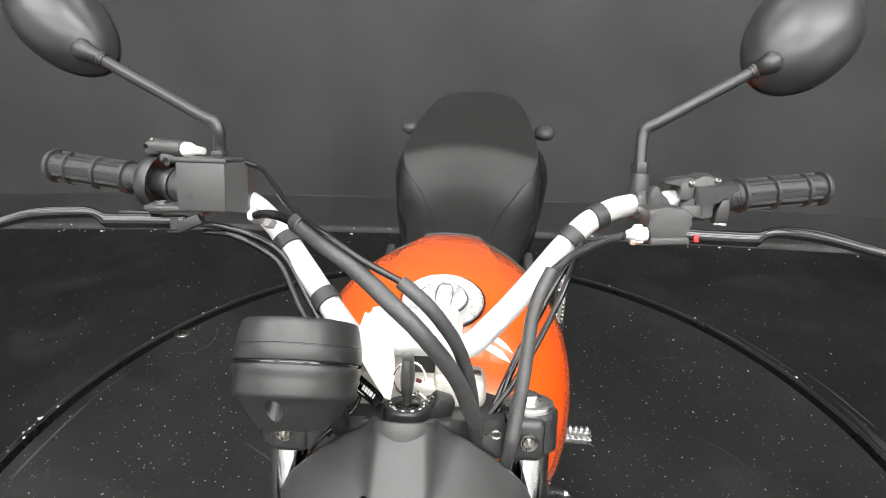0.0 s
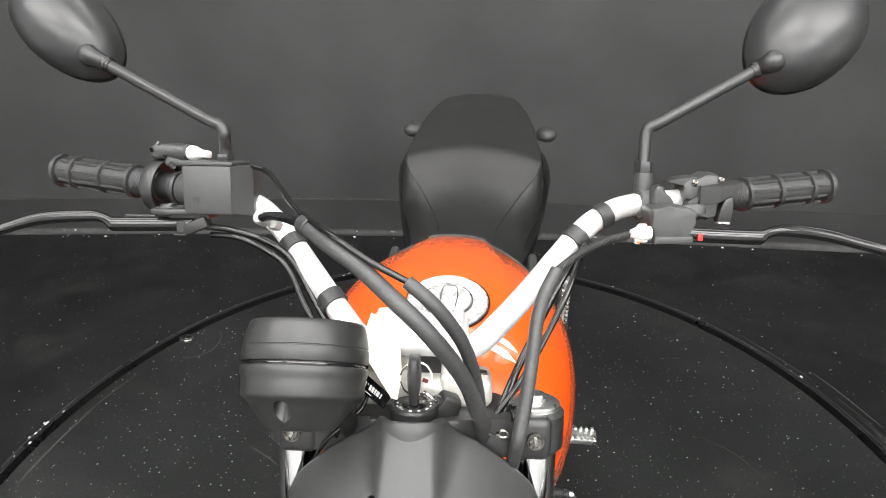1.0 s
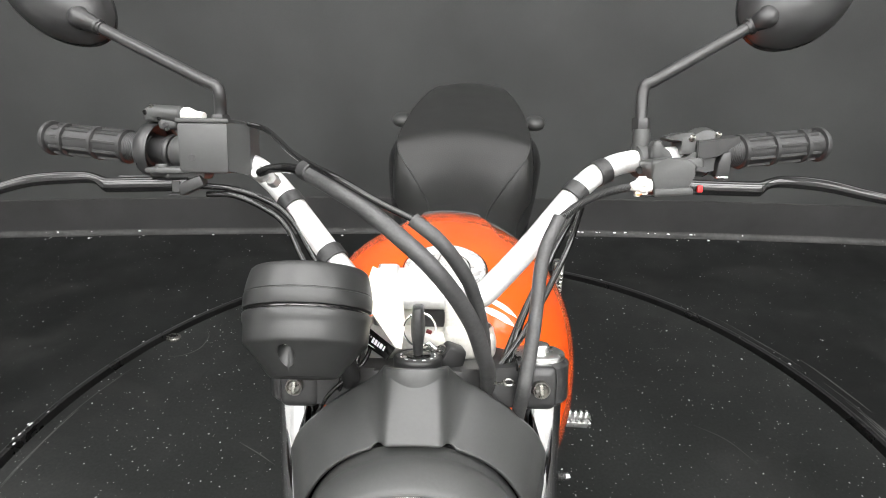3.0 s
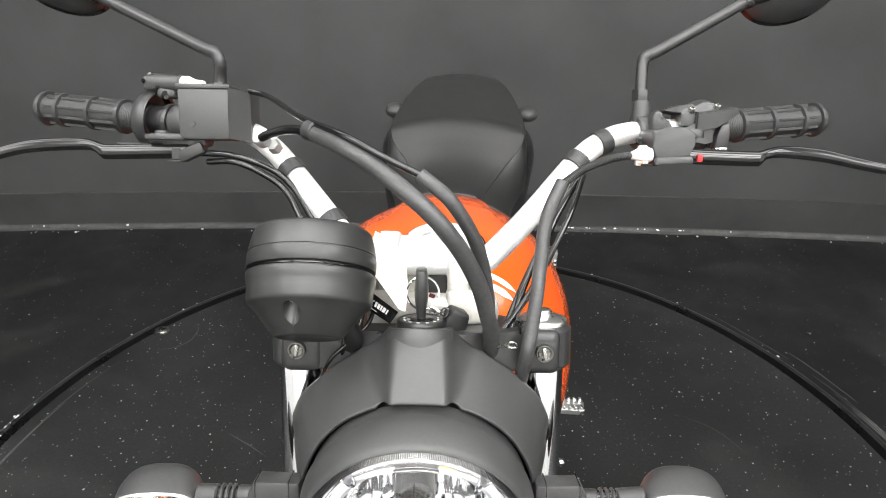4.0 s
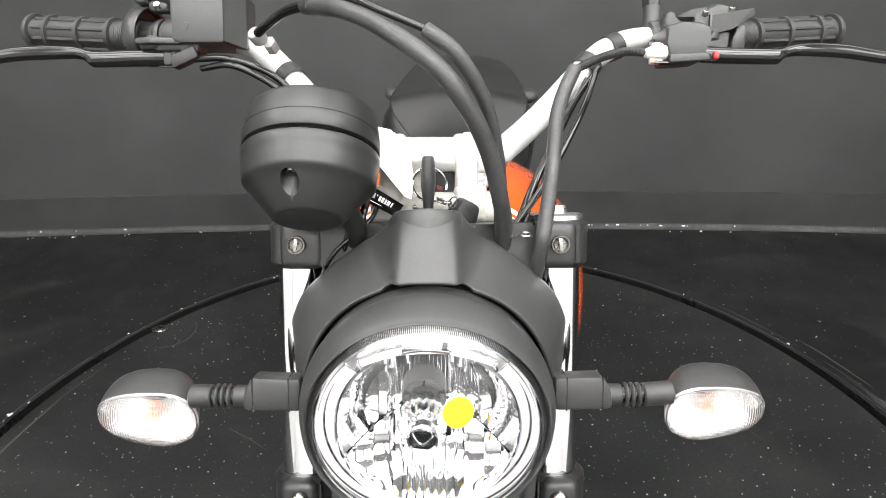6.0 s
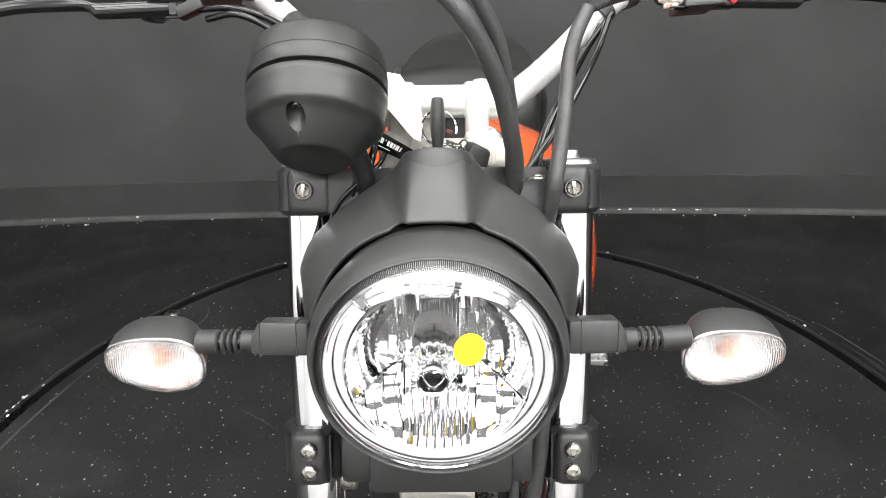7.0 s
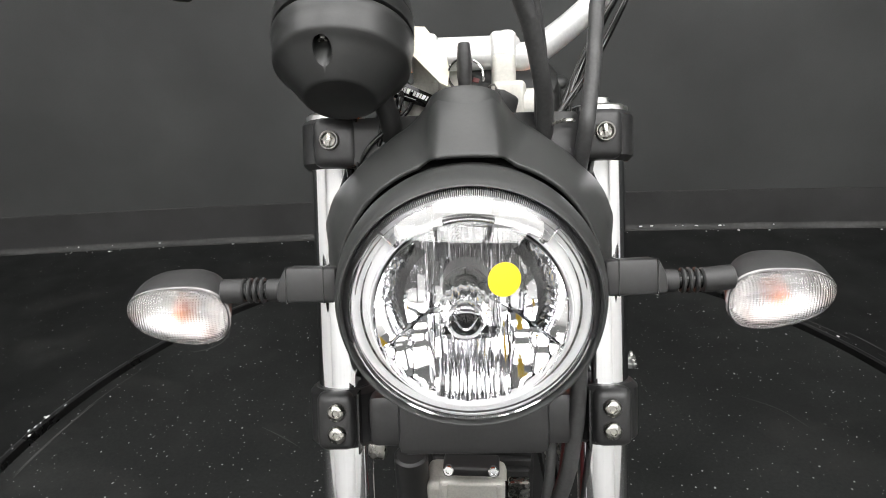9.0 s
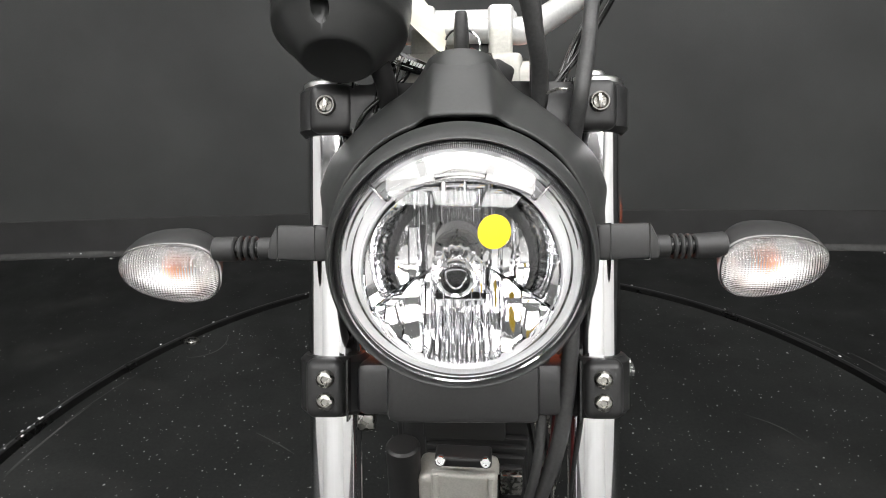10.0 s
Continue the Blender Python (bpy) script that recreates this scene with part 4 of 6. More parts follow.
def bar_at(x):
    s = 1 if x >= 0 else -1
    x = abs(x)
    dz = curve_at(SAG, x) if s > 0 else 0.0
    for a, b in zip(BAR, BAR[1:]):
        if x <= b[0]:
            k = (x - a[0]) / (b[0] - a[0])
            return Vector((s * x, lerp(a[1], b[1], k), lerp(a[2], b[2], k) - dz))
    return Vector((s * x, BAR[-1][1], BAR[-1][2]))


bar_line = [(-x, y, z) for x, y, z in BAR[:0:-1]] + [(x, y, z - curve_at(SAG, x)) for x, y, z in BAR]
part("handlebar", tube(bar_line, 0.0109, 24, steps=8), BAR_METAL, bike, "wide silver-painted steel handlebar", at=S)
GRIP_DIR = Vector((0.126, 0.031, 0.012)).normalized()


def along(side, x):
    """A pose on the bar at x, z axis pointing outward along it."""
    d = Vector((GRIP_DIR.x * side, GRIP_DIR.y, GRIP_DIR.z))
    p = bar_at(side * x)
    return S @ frame_on(p, d, (0, 0, 1))


def riser(side):
    x = 0.0325 * side
    bm = box((0.0185, 0.034, 0.030), (x * 0.94, 0.040, 0.052), 0.004, 3)
    box((0.027, 0.044, 0.03), (x * 1.04, 0.042, 0.03), 0.005, 3, bm)
    ob = part("bar_riser", bm, CAST, bike, "pale cast alloy bar riser", at=S)
    bolt = lathe([(0, 0.0005), (0.003, 0.0005), (0.003, 0.003), (0.005, 0.003), (0.005, -0.004), (0, -0.004)], 16)
    for y in (0.040, 0.066):
        part("cap_bolt", bolt.copy(), BAR_METAL, ob, at=S @ Matrix.Translation((x * 1.05, y, 0.0850 + 0.14 * (y - 0.052))))
    bolt.free()


both(riser)
clamp = box((0.088, 0.050, 0.020), (0, 0, 0), 0.006, 3, m=Matrix.Translation((0.0, 0.0520, 0.0740)) @ pose(0, 0, 0, 8))
for side in (-1, 1):
    box((0.0205, 0.056, 0.030), (0, 0, 0), 0.0045, 3, clamp, Matrix.Translation((0.0305 * side, 0.0510, 0.0715)) @ pose(0, 0, 0, 8))
# shade in the recess under the bar, put in as a dark block
part("clamp_gap_shade", box((0.022, 0.006, 0.026), (0.012, 0.0430, 0.0500), 0.001, 1), PLASTIC_DARK, bike, "dark block standing for the shade between the risers", at=S)
part("bar_clamp", clamp, BAR_METAL, bike, "bright one-piece handlebar clamp", at=S)
# nothing is bored here: a dark disc gives the bolt hole's shade
for side in (1,):
    part("bridge_hole_shade", lathe([(0, 0.0005), (0.0048, 0.0005), (0.0056, 0.0012), (0.0060, -0.002), (0, -0.002)], 18), GUNMETAL, bike, "dark disc standing for the shade in a bolt hole", at=S @ Matrix.Translation((0.0560 * side, 0.044, 0.0396)))
part("riser_bridge", box((0.106, 0.050, 0.026), (0.013, 0.046, 0.0265), 0.009, 4), CAST, bike, "pale cast alloy bridge under the bar", at=S)
part("riser_bridge", box((0.060, 0.022, 0.034), (0.000, 0.056, 0.047), 0.004, 3), CAST, bike, "pale cast alloy bridge between the clamps", at=S)


def grip(side):
    m = along(side, 0.290 if side < 0 else 0.300)
    L = 0.126
    prof = [(0.0114, -0.008), (0.0165, -0.008), (0.0165, 0.0), (0.0150, 0.003)]
    for k in range(9):
        prof += [(0.0148, 0.0040 + 0.0021 * k), (0.0153, 0.0050 + 0.0021 * k)]
    for c in (0.028, 0.064, 0.102):
        prof += [(0.0148, c - 0.004), (0.0178, c - 0.003), (0.0178, c + 0.001), (0.0148, c + 0.002)]
    prof += [(0.0148, L - 0.010), (0.0150, L - 0.0055), (0.0182, L - 0.0048), (0.0188, L - 0.0030), (0.0184, L - 0.0012), (0.0160, L - 0.0004), (0.0158, L + 0.0026), (0.0140, L + 0.0042), (0, L + 0.0048)]
    ob = part("grip", lathe(prof, 32), RUBBER, bike, "ribbed black rubber hand grip", at=m)
    for i in range(9):
        a = 2 * math.pi * i / 9
        for z0, z1 in ((0.030, 0.060), (0.066, 0.098), (0.104, 0.116)):
            part("rib", box((0.0030, 0.0022, z1 - z0), (0.0156 * math.cos(a), 0.0156 * math.sin(a), (z0 + z1) / 2), 0.0004, 1), RUBBER, ob, at=m, smooth=False)
    return ob


both(grip)


def bar_band(x, width, side):
    d = (bar_at(side * (x + 0.006)) - bar_at(side * (x - 0.006))).normalized()
    m = S @ frame_on(bar_at(side * x), d, (0, 1, 0))
    bm = lathe([(0.0118, -width / 2), (0.0127, -width / 2 + 0.0008), (0.0127, width / 2 - 0.0008), (0.0118, width / 2)], 28)
    box((0.010, 0.008, width * 0.7), (0.0145, 0.002, 0), 0.002, 2, bm)
    return part("cable_strap", bm, RUBBER, bike, "black rubber cable strap", at=m)


bar_band(0.1255, 0.0145, -1)
bar_band(0.081, 0.0145, -1)
bar_band(0.171, 0.0145, 1)
bar_band(0.1445, 0.0145, 1)


# brake side: master cylinder, reservoir, lever, switch
def brake_side():
    front = [(-0.2275, 0.2165), (-0.180, 0.2165), (-0.180, 0.170), (-0.2195, 0.170), (-0.2265, 0.1725)]
    body = part("brake_reservoir", prism(front, 0.052, 0.003, Matrix.Translation((0, 0.087, 0))), PLASTIC, bike, "square black brake fluid reservoir", at=S)
    side_wall = loft([[(-0.1803, 0.088, 0.2165), (-0.1803, 0.138, 0.2165), (-0.1803, 0.138, 0.172), (-0.1803, 0.088, 0.172)],
                      [(-0.166, 0.108, 0.2150), (-0.166, 0.138, 0.2150), (-0.166, 0.138, 0.170), (-0.166, 0.108, 0.168)]])
    part("reservoir_side", side_wall, PLASTIC, body, at=S, smooth=False)
    part("reservoir_lid", prism([(-0.2285, 0.2160), (-0.179, 0.2160), (-0.179, 0.2200), (-0.2285, 0.2205)], 0.052, 0.0012, Matrix.Translation((0, 0.0865, 0))), PLASTIC, body, "black reservoir lid", at=S)
    part("badge", lathe([(0, 0.0003), (0.0030, 0.0003), (0.0034, -0.001), (0, -0.001)], 20, m=frame_on((-0.2140, 0.0868, 0.1845), (0, -1, 0))), SATIN, body, "small round moulded mark", at=S)
    # clamp and pivot
    bm = lathe([(0.0116, -0.013), (0.0165, -0.013), (0.0175, -0.011), (0.0175, 0.011), (0.0165, 0.013), (0.0116, 0.013)], 28, closed=True)
    part("perch_clamp", bm, PLASTIC, body, at=along(-1, 0.242))
    bm = box((0.042, 0.026, 0.012), (-0.2260, 0.108, 0.1700), 0.004, 2)
    lathe([(0, 0.1620), (0.0100, 0.1620), (0.0118, 0.1640), (0.0118, 0.1695), (0.0106, 0.1712), (0, 0.1712)], 28, bm, m=Matrix.Translation((-0.2480, 0.104, 0.0045)) @ Matrix.Diagonal((1.05, 0.95, 1, 1)))
    perch = part("lever_perch", bm, PLASTIC, bike, "black brake lever perch", at=S)
    part("perch_tab", prism([(-0.2600, 0.090), (-0.2560, 0.112), (-0.2300, 0.118), (-0.2160, 0.104), (-0.2200, 0.090), (-0.2450, 0.086)], 0.0055, 0.0018, Matrix(((1, 0, 0, 0), (0, 0, 1, 0), (0, 1, 0, 0.1695), (0, 0, 0, 1)))), PLASTIC, perch, "flat tab under the reservoir", at=S)
    part("pivot_screw", lathe([(0.0048, 0.0008), (0.0052, 0.0020), (0.0068, 0.0020), (0.0074, 0.0005), (0.0074, -0.003), (0, -0.003), (0, 0.0008)], 24), SHELL, perch, "black pivot screw with a deep recess", at=S @ Matrix.Translation((-0.2480, 0.103, 0.1762)))
    part("brake_switch", box((0.025, 0.014, 0.011), (0, 0, 0), 0.002, 2, m=Matrix.Translation((-0.2185, 0.098, 0.1585)) @ pose(0, 0, 0, 0, -24, 0)), PLASTIC_DARK, perch, "dark brake switch", at=S)
    clip = box((0.0075, 0.004, 0.0110), (-0.2320, 0.0930, 0.1570), 0.0008, 1)
    box((0.0110, 0.003, 0.0016), (-0.2335, 0.0925, 0.1500), 0.0004, 1, clip)
    part("switch_clip", clip, PLASTIC_DARK, perch, "small black spring clip", at=S)
    part("lever_adjuster", box((0.031, 0.005, 0.0030), (-0.2790, 0.110, 0.1652), 0.0012, 2), SHELL, perch, at=S)
    # lever blade
    lever(-1)
    # throttle flange, housing and switch pod
    m = along(-1, 0.2830)
    flange = part("throttle_flange", lathe([(0.0165, 0.011), (0.0245, 0.009), (0.0282, 0.005), (0.0290, -0.006), (0.0276, -0.0085), (0.0256, -0.007), (0.0250, 0.002), (0.0165, 0.004)], 44, closed=True), SHELL, bike, "black cupped throttle flange", at=m)
    part("flange_lining", lathe([(0.0160, 0.0030), (0.0245, 0.0012), (0.0245, 0.0004), (0.0160, 0.0020)], 44, closed=True), PLASTIC_DARK, flange, at=m)
    for d in (100, 122, 238):
        a = radians(d)
        part("flange_notch", box((0.0018, 0.0026, 0.0100), (0.0274 * math.cos(a), 0.0274 * math.sin(a), 0.0), 0.0006, 1, m=pose(0, 0, 0, 0, 0, d)), GLOSS, flange, at=m)
    part("throttle_sleeve", lathe([(0.0114, -0.014), (0.0150, -0.014), (0.0158, -0.012), (0.0158, -0.006), (0.0145, -0.005), (0.0145, 0.008), (0.0165, 0.009), (0.0165, 0.014), (0.0114, 0.014)], 32), PLASTIC_DARK, bike, "dark throttle sleeve", at=along(-1, 0.2740))
    part("housing_ring", lathe([(0.0116, -0.0030), (0.0168, -0.0030), (0.0174, -0.0020), (0.0174, 0.0020), (0.0168, 0.0030), (0.0116, 0.0030)], 36, closed=True), SHELL, bike, "black clamp ring on the bar", at=along(-1, 0.2615))
    part("housing_ring", lathe([(0.0116, -0.0035), (0.0160, -0.0035), (0.0166, -0.0025), (0.0166, 0.0025), (0.0160, 0.0035), (0.0116, 0.0035)], 36, closed=True), PLASTIC, bike, "black clamp ring on the bar", at=along(-1, 0.2535))
    bm = rod((-0.284, 0.158, 0.2285), (-0.2445, 0.151, 0.2268), 0.0088, 18, bevel=0.003)
    box((0.014, 0.020, 0.014), (-0.2795, 0.159, 0.2270), 0.004, 3, bm)
    box((0.020, 0.016, 0.012), (-0.2620, 0.156, 0.2180), 0.004, 3, bm)
    sw = part("switch_pod", bm, PLASTIC, bike, "black switch pod with a white sleeve", at=S)
    part("cable_sleeve", lathe([(0, 0), (0.0058, 0), (0.0074, 0.001), (0.0076, 0.006), (0.0062, 0.010), (0.0044, 0.015), (0.0036, 0.025), (0, 0.025)], 20, m=frame_on((-0.2450, 0.1505, 0.2268), (0.98, -0.35, -0.06), (0, 0, 1))), WHITE_PLASTIC, sw, "white plastic cable sleeve", at=S)
    for x, y, z in ((-0.2780, 0.150, 0.2355), (-0.2840, 0.148, 0.2290), (-0.2700, 0.148, 0.2230)):
        part("screw", lathe([(0, 0.001), (0.0018, 0.001), (0.0020, -0.002), (0, -0.002)], 12), STEEL if z > 0.235 else GLOSS, sw, at=S @ frame_on((x, y, z), (0, -0.8, 0.6)))
    part("banjo_screw", lathe([(0, 0.0018), (0.0030, 0.0018), (0.0034, -0.003), (0, -0.003)], 14), CHROME, sw, "bright small screw", at=S @ frame_on((-0.2580, 0.136, 0.2145), (0, -0.8, 0.6)))


def lever(side):
    """A curved lever blade with a ball end."""
    s = side
    P = [(0.222 * s, 0.100, 0.162), (0.262 * s, 0.100, 0.161), (0.315 * s, 0.100, 0.160), (0.326 * s, 0.104, 0.162), (0.338 * s, 0.104, 0.166), (0.372 * s, 0.097, 0.164), (0.405 * s, 0.086, 0.156), (0.432 * s, 0.074, 0.150)]
    if s < 0:
        P[2:5] = [(0.297 * s, 0.100, 0.160), (0.304 * s, 0.1005, 0.1608), (0.314 * s, 0.104, 0.1655), (0.330 * s, 0.104, 0.1668)]
    else:
        P[2:5] = [(0.308 * s, 0.100, 0.160), (0.3155 * s, 0.1005, 0.1606), (0.325 * s, 0.104, 0.1650), (0.341 * s, 0.104, 0.1668)]
        P[0] = (0.246, 0.100, 0.162)
    drop = 0.002 if s < 0 else 0.0
    P = [(x, y, z - drop - (0.0055 * max(0.0, (abs(x) - 0.36) / 0.072) ** 1.5 if s < 0 else 0.0)) for x, y, z in P]
    L = spline(P, 8)
    rings = []
    for i, p in enumerate(L):
        k = i / (len(L) - 1)
        h = curve_at([(0, 0.0074), (0.35, 0.0072), (0.5, 0.0052), (0.7, 0.0062), (0.93, 0.0052), (1, 0.0045)], k)
        d = curve_at([(0, 0.0075), (0.5, 0.006), (1, 0.005)], k)
        rings.append([p + Vector((0, d * math.cos(a), h * math.sin(a))) for a in [2 * math.pi * q / 14 for q in range(14)]])
    ob = part("lever", loft(rings), LEVER, bike, "long gloss black control lever", at=S)
    part("ball_end", lathe([(0, -0.007), (0.004, -0.0058), (0.007, 0), (0.004, 0.0058), (0, 0.007)], 16), GLOSS, ob, at=S @ Matrix.Translation(Vector(P[-1]) + Vector((0.003 * s, 0, 0))))
    return ob


brake_side()


# clutch side: perch, white adjuster, lever, switch
def clutch_side():
    bm = lathe([(0.0116, -0.010), (0.0160, -0.010), (0.0172, -0.008), (0.0172, 0.008), (0.0160, 0.010), (0.0116, 0.010)], 28, closed=True)
    clamp = part("perch_clamp", bm, PLASTIC, bike, "black clutch perch clamp", at=along(1, 0.2185))
    part("clamp_screw", lathe([(0, 0.002), (0.0035, 0.0018), (0.004, -0.003), (0, -0.003)], 14), GLOSS, clamp, at=S @ frame_on((0.208, 0.122, 0.176), (-0.2, -1, 0)))
    front = [(0.2085, 0.1853), (0.2240, 0.1880), (0.2400, 0.1885), (0.2470, 0.1850), (0.2535, 0.1795), (0.2465, 0.1750), (0.2440, 0.1700), (0.2450, 0.1640), (0.2475, 0.1558), (0.2125, 0.1535), (0.2105, 0.170)]
    perch = part("lever_perch", prism(front, 0.044, 0.0035, Matrix.Translation((0, 0.088, 0)), segs=3), PLASTIC, bike, "black clutch lever perch", at=S)
    part("perch_lip", prism([(0.2130, 0.1598), (0.2470, 0.1615), (0.2485, 0.1548), (0.2120, 0.1525)], 0.006, 0.0016, Matrix.Translation((0, 0.0860, 0))), PLASTIC, perch, at=S)
    part("mirror_boss", lathe([(0, 0.185), (0.0092, 0.185), (0.0088, 0.212), (0.0080, 0.216), (0, 0.216)], 24, m=Matrix.Translation((0.2145, 0.146, 0))), PLASTIC, perch, at=S)
    ear = [(0.2190, 0.182), (0.2178, 0.196), (0.2190, 0.2020), (0.2220, 0.2052), (0.2262, 0.2054), (0.2295, 0.2020), (0.2315, 0.1930), (0.2350, 0.1870), (0.2400, 0.182)]
    part("perch_ear", prism(ear, 0.018, 0.0035, Matrix.Translation((0, 0.120, 0)), segs=3), PLASTIC, perch, at=S)
    part("clamp_foot", lathe([(0, 0.003), (0.006, 0.0025), (0.008, 0.0), (0.008, -0.006), (0, -0.006)], 20, m=Matrix.Diagonal((1.5, 0.9, 1, 1))), PLASTIC, perch, at=S @ Matrix.Translation((0.2575, 0.122, 0.1855)))
    # toothed white adjuster and its block
    m = S @ frame_on((0.2030, 0.094, 0.1620), (-1, -0.05, -0.05), (0, 0, 1))
    bm = lathe([(0, -0.008), (0.0060, -0.008), (0.0066, -0.006), (0.0066, 0.004), (0.0050, 0.0075), (0.0036, 0.011), (0, 0.011)], 20)
    adj = part("cable_adjuster", bm, WHITE_PLASTIC, perch, "white plastic cable adjuster", at=m)
    for i in range(9):
        a = 2 * math.pi * i / 9
        part("tooth", box((0.0030, 0.0030, 0.0080), (0.0074 * math.cos(a), 0.0074 * math.sin(a), 0.0), 0.0008, 1, m=pose(0, 0, 0, 0, 0, math.degrees(a))), WHITE_PLASTIC, adj, at=m)
    part("adjuster_block", box((0.010, 0.007, 0.005), (0.2010, 0.0935, 0.1545), 0.0012, 2), WHITE_PLASTIC, adj, at=S)
    part("slot", box((0.005, 0.001, 0.0022), (0.1995, 0.0898, 0.1540), 0.0002, 1), AMBER, adj, "small rusty slot", at=S)
    part("switch_clip", box((0.016, 0.008, 0.0020), (0.2080, 0.093, 0.1530), 0.0005, 1), GLOSS, perch, at=S)
    part("lever_pivot", box((0.014, 0.010, 0.009), (0.2510, 0.0985, 0.1590), 0.002, 2), GLOSS, perch, at=S)
    part("pivot_pin", rod((0.2500, 0.0985, 0.1640), (0.2500, 0.0985, 0.1662), 0.0036, 14, bevel=0.0006), STEEL, perch, at=S)
    part("red_plug", box((0.0050, 0.006, 0.0068), (0.2555, 0.0930, 0.1598), 0.0012, 2), RED_PLASTIC, perch, "small red plug", at=S)
    lever(1)
    bm = lathe([(0.0114, -0.022), (0.0165, -0.022), (0.0195, -0.020), (0.0195, -0.014), (0.0212, -0.012), (0.0218, 0.002), (0.0210, 0.004), (0.0210, 0.012), (0.0190, 0.017), (0.0165, 0.018)], 36)
    sw = part("switch_housing", bm, PLASTIC, bike, "black switch housing with a lever button", at=along(1, 0.278))
    part("housing_seam", lathe([(0.0216, 0.0022), (0.0222, 0.0028), (0.0222, 0.0036), (0.0214, 0.0042)], 36), GLOSS, sw, at=along(1, 0.278))
    # visor and rounded top
    bm = loft([[(x, 0.140 - f, 0.192), (x, 0.1385 - f, 0.200 + h * 0.4), (x, 0.141 - f, 0.200 + h), (x, 0.150, 0.2035 + h), (x, 0.166, 0.2030 + h), (x, 0.173, 0.197)] for x, h, f in
               ((0.2530, 0.0060, 0.000), (0.2560, 0.0090, 0.001), (0.2620, 0.0105, 0.002), (0.2670, 0.0115, 0.002), (0.2735, 0.0150, 0.003), (0.2800, 0.0150, 0.003), (0.2860, 0.0130, 0.003), (0.2920, 0.0090, 0.002), (0.2960, 0.0030, 0.0))])
    part("switch_top", bm, PLASTIC, sw, at=S, angle=30)
    part("visor", loft([[(0.2405, 0.150, 0.2085), (0.2405, 0.168, 0.2090), (0.2405, 0.168, 0.2065), (0.2405, 0.150, 0.2070)],
                        [(0.2520, 0.141, 0.2120), (0.2520, 0.170, 0.2130), (0.2520, 0.170, 0.2040), (0.2520, 0.141, 0.2050)],
                        [(0.2640, 0.138, 0.2130), (0.2640, 0.170, 0.2145), (0.2640, 0.170, 0.2000), (0.2640, 0.138, 0.2000)]]), PLASTIC, sw, at=S, angle=30)
    part("housing_foot", loft([[(x, 0.134, z), (x, 0.134, z + h), (x, 0.150, z + h), (x, 0.150, z)] for x, z, h in ((0.2560, 0.1790, 0.010), (0.2640, 0.1760, 0.018), (0.2760, 0.1740, 0.018), (0.2840, 0.1760, 0.012))]), PLASTIC, sw, at=S)
    part("flash_button", loft([[(0.2672, 0.132, 0.1865), (0.2672, 0.131, 0.2040), (0.2672, 0.148, 0.2060), (0.2672, 0.148, 0.188)],
                               [(0.2840, 0.125, 0.1900), (0.2835, 0.124, 0.2055), (0.2835, 0.146, 0.2090), (0.2840, 0.146, 0.192)],
                               [(0.3048, 0.126, 0.2035), (0.3030, 0.125, 0.2090), (0.3030, 0.142, 0.2110), (0.3048, 0.142, 0.205)]]), SHELL, sw, "black dip switch lever", at=S, smooth=False)
    part("button_gap", loft([[(0.2655, 0.1335, 0.1850), (0.2655, 0.1325, 0.2050), (0.2655, 0.140, 0.2060), (0.2655, 0.140, 0.186)],
                             [(0.2672, 0.1330, 0.1850), (0.2672, 0.1320, 0.2050), (0.2672, 0.140, 0.2060), (0.2672, 0.140, 0.186)]]), GLOSS, sw, at=S, smooth=False)
    tab = [(0.2888, 0.1935), (0.2975, 0.1948), (0.2985, 0.1850), (0.2970, 0.1690), (0.2830, 0.1705), (0.2862, 0.1830)]
    part("horn_button", prism(tab, 0.012, 0.0018, Matrix.Translation((0, 0.128, 0))), SHELL, sw, at=S)
    part("button_foot", box((0.012, 0.008, 0.0026), (0.2900, 0.131, 0.1695), 0.0008, 1), ALUMINIUM, sw, at=S)
    for x, z in ((0.2620, 0.2080), (0.2870, 0.2112)):
        part("screw", lathe([(0, 0.0004), (0.0011, 0.0004), (0.0013, 0.0016), (0.0026, 0.0014), (0.003, -0.003), (0, -0.003)], 14), STEEL, sw, at=S @ frame_on((x, 0.1355, z), (0, -0.7, 0.7)))


clutch_side()


# mirrors, seen from behind
MIRROR_L, MIRROR_R = (-0.3990, 0.203, 0.3600), (0.378, 0.186, 0.3605)


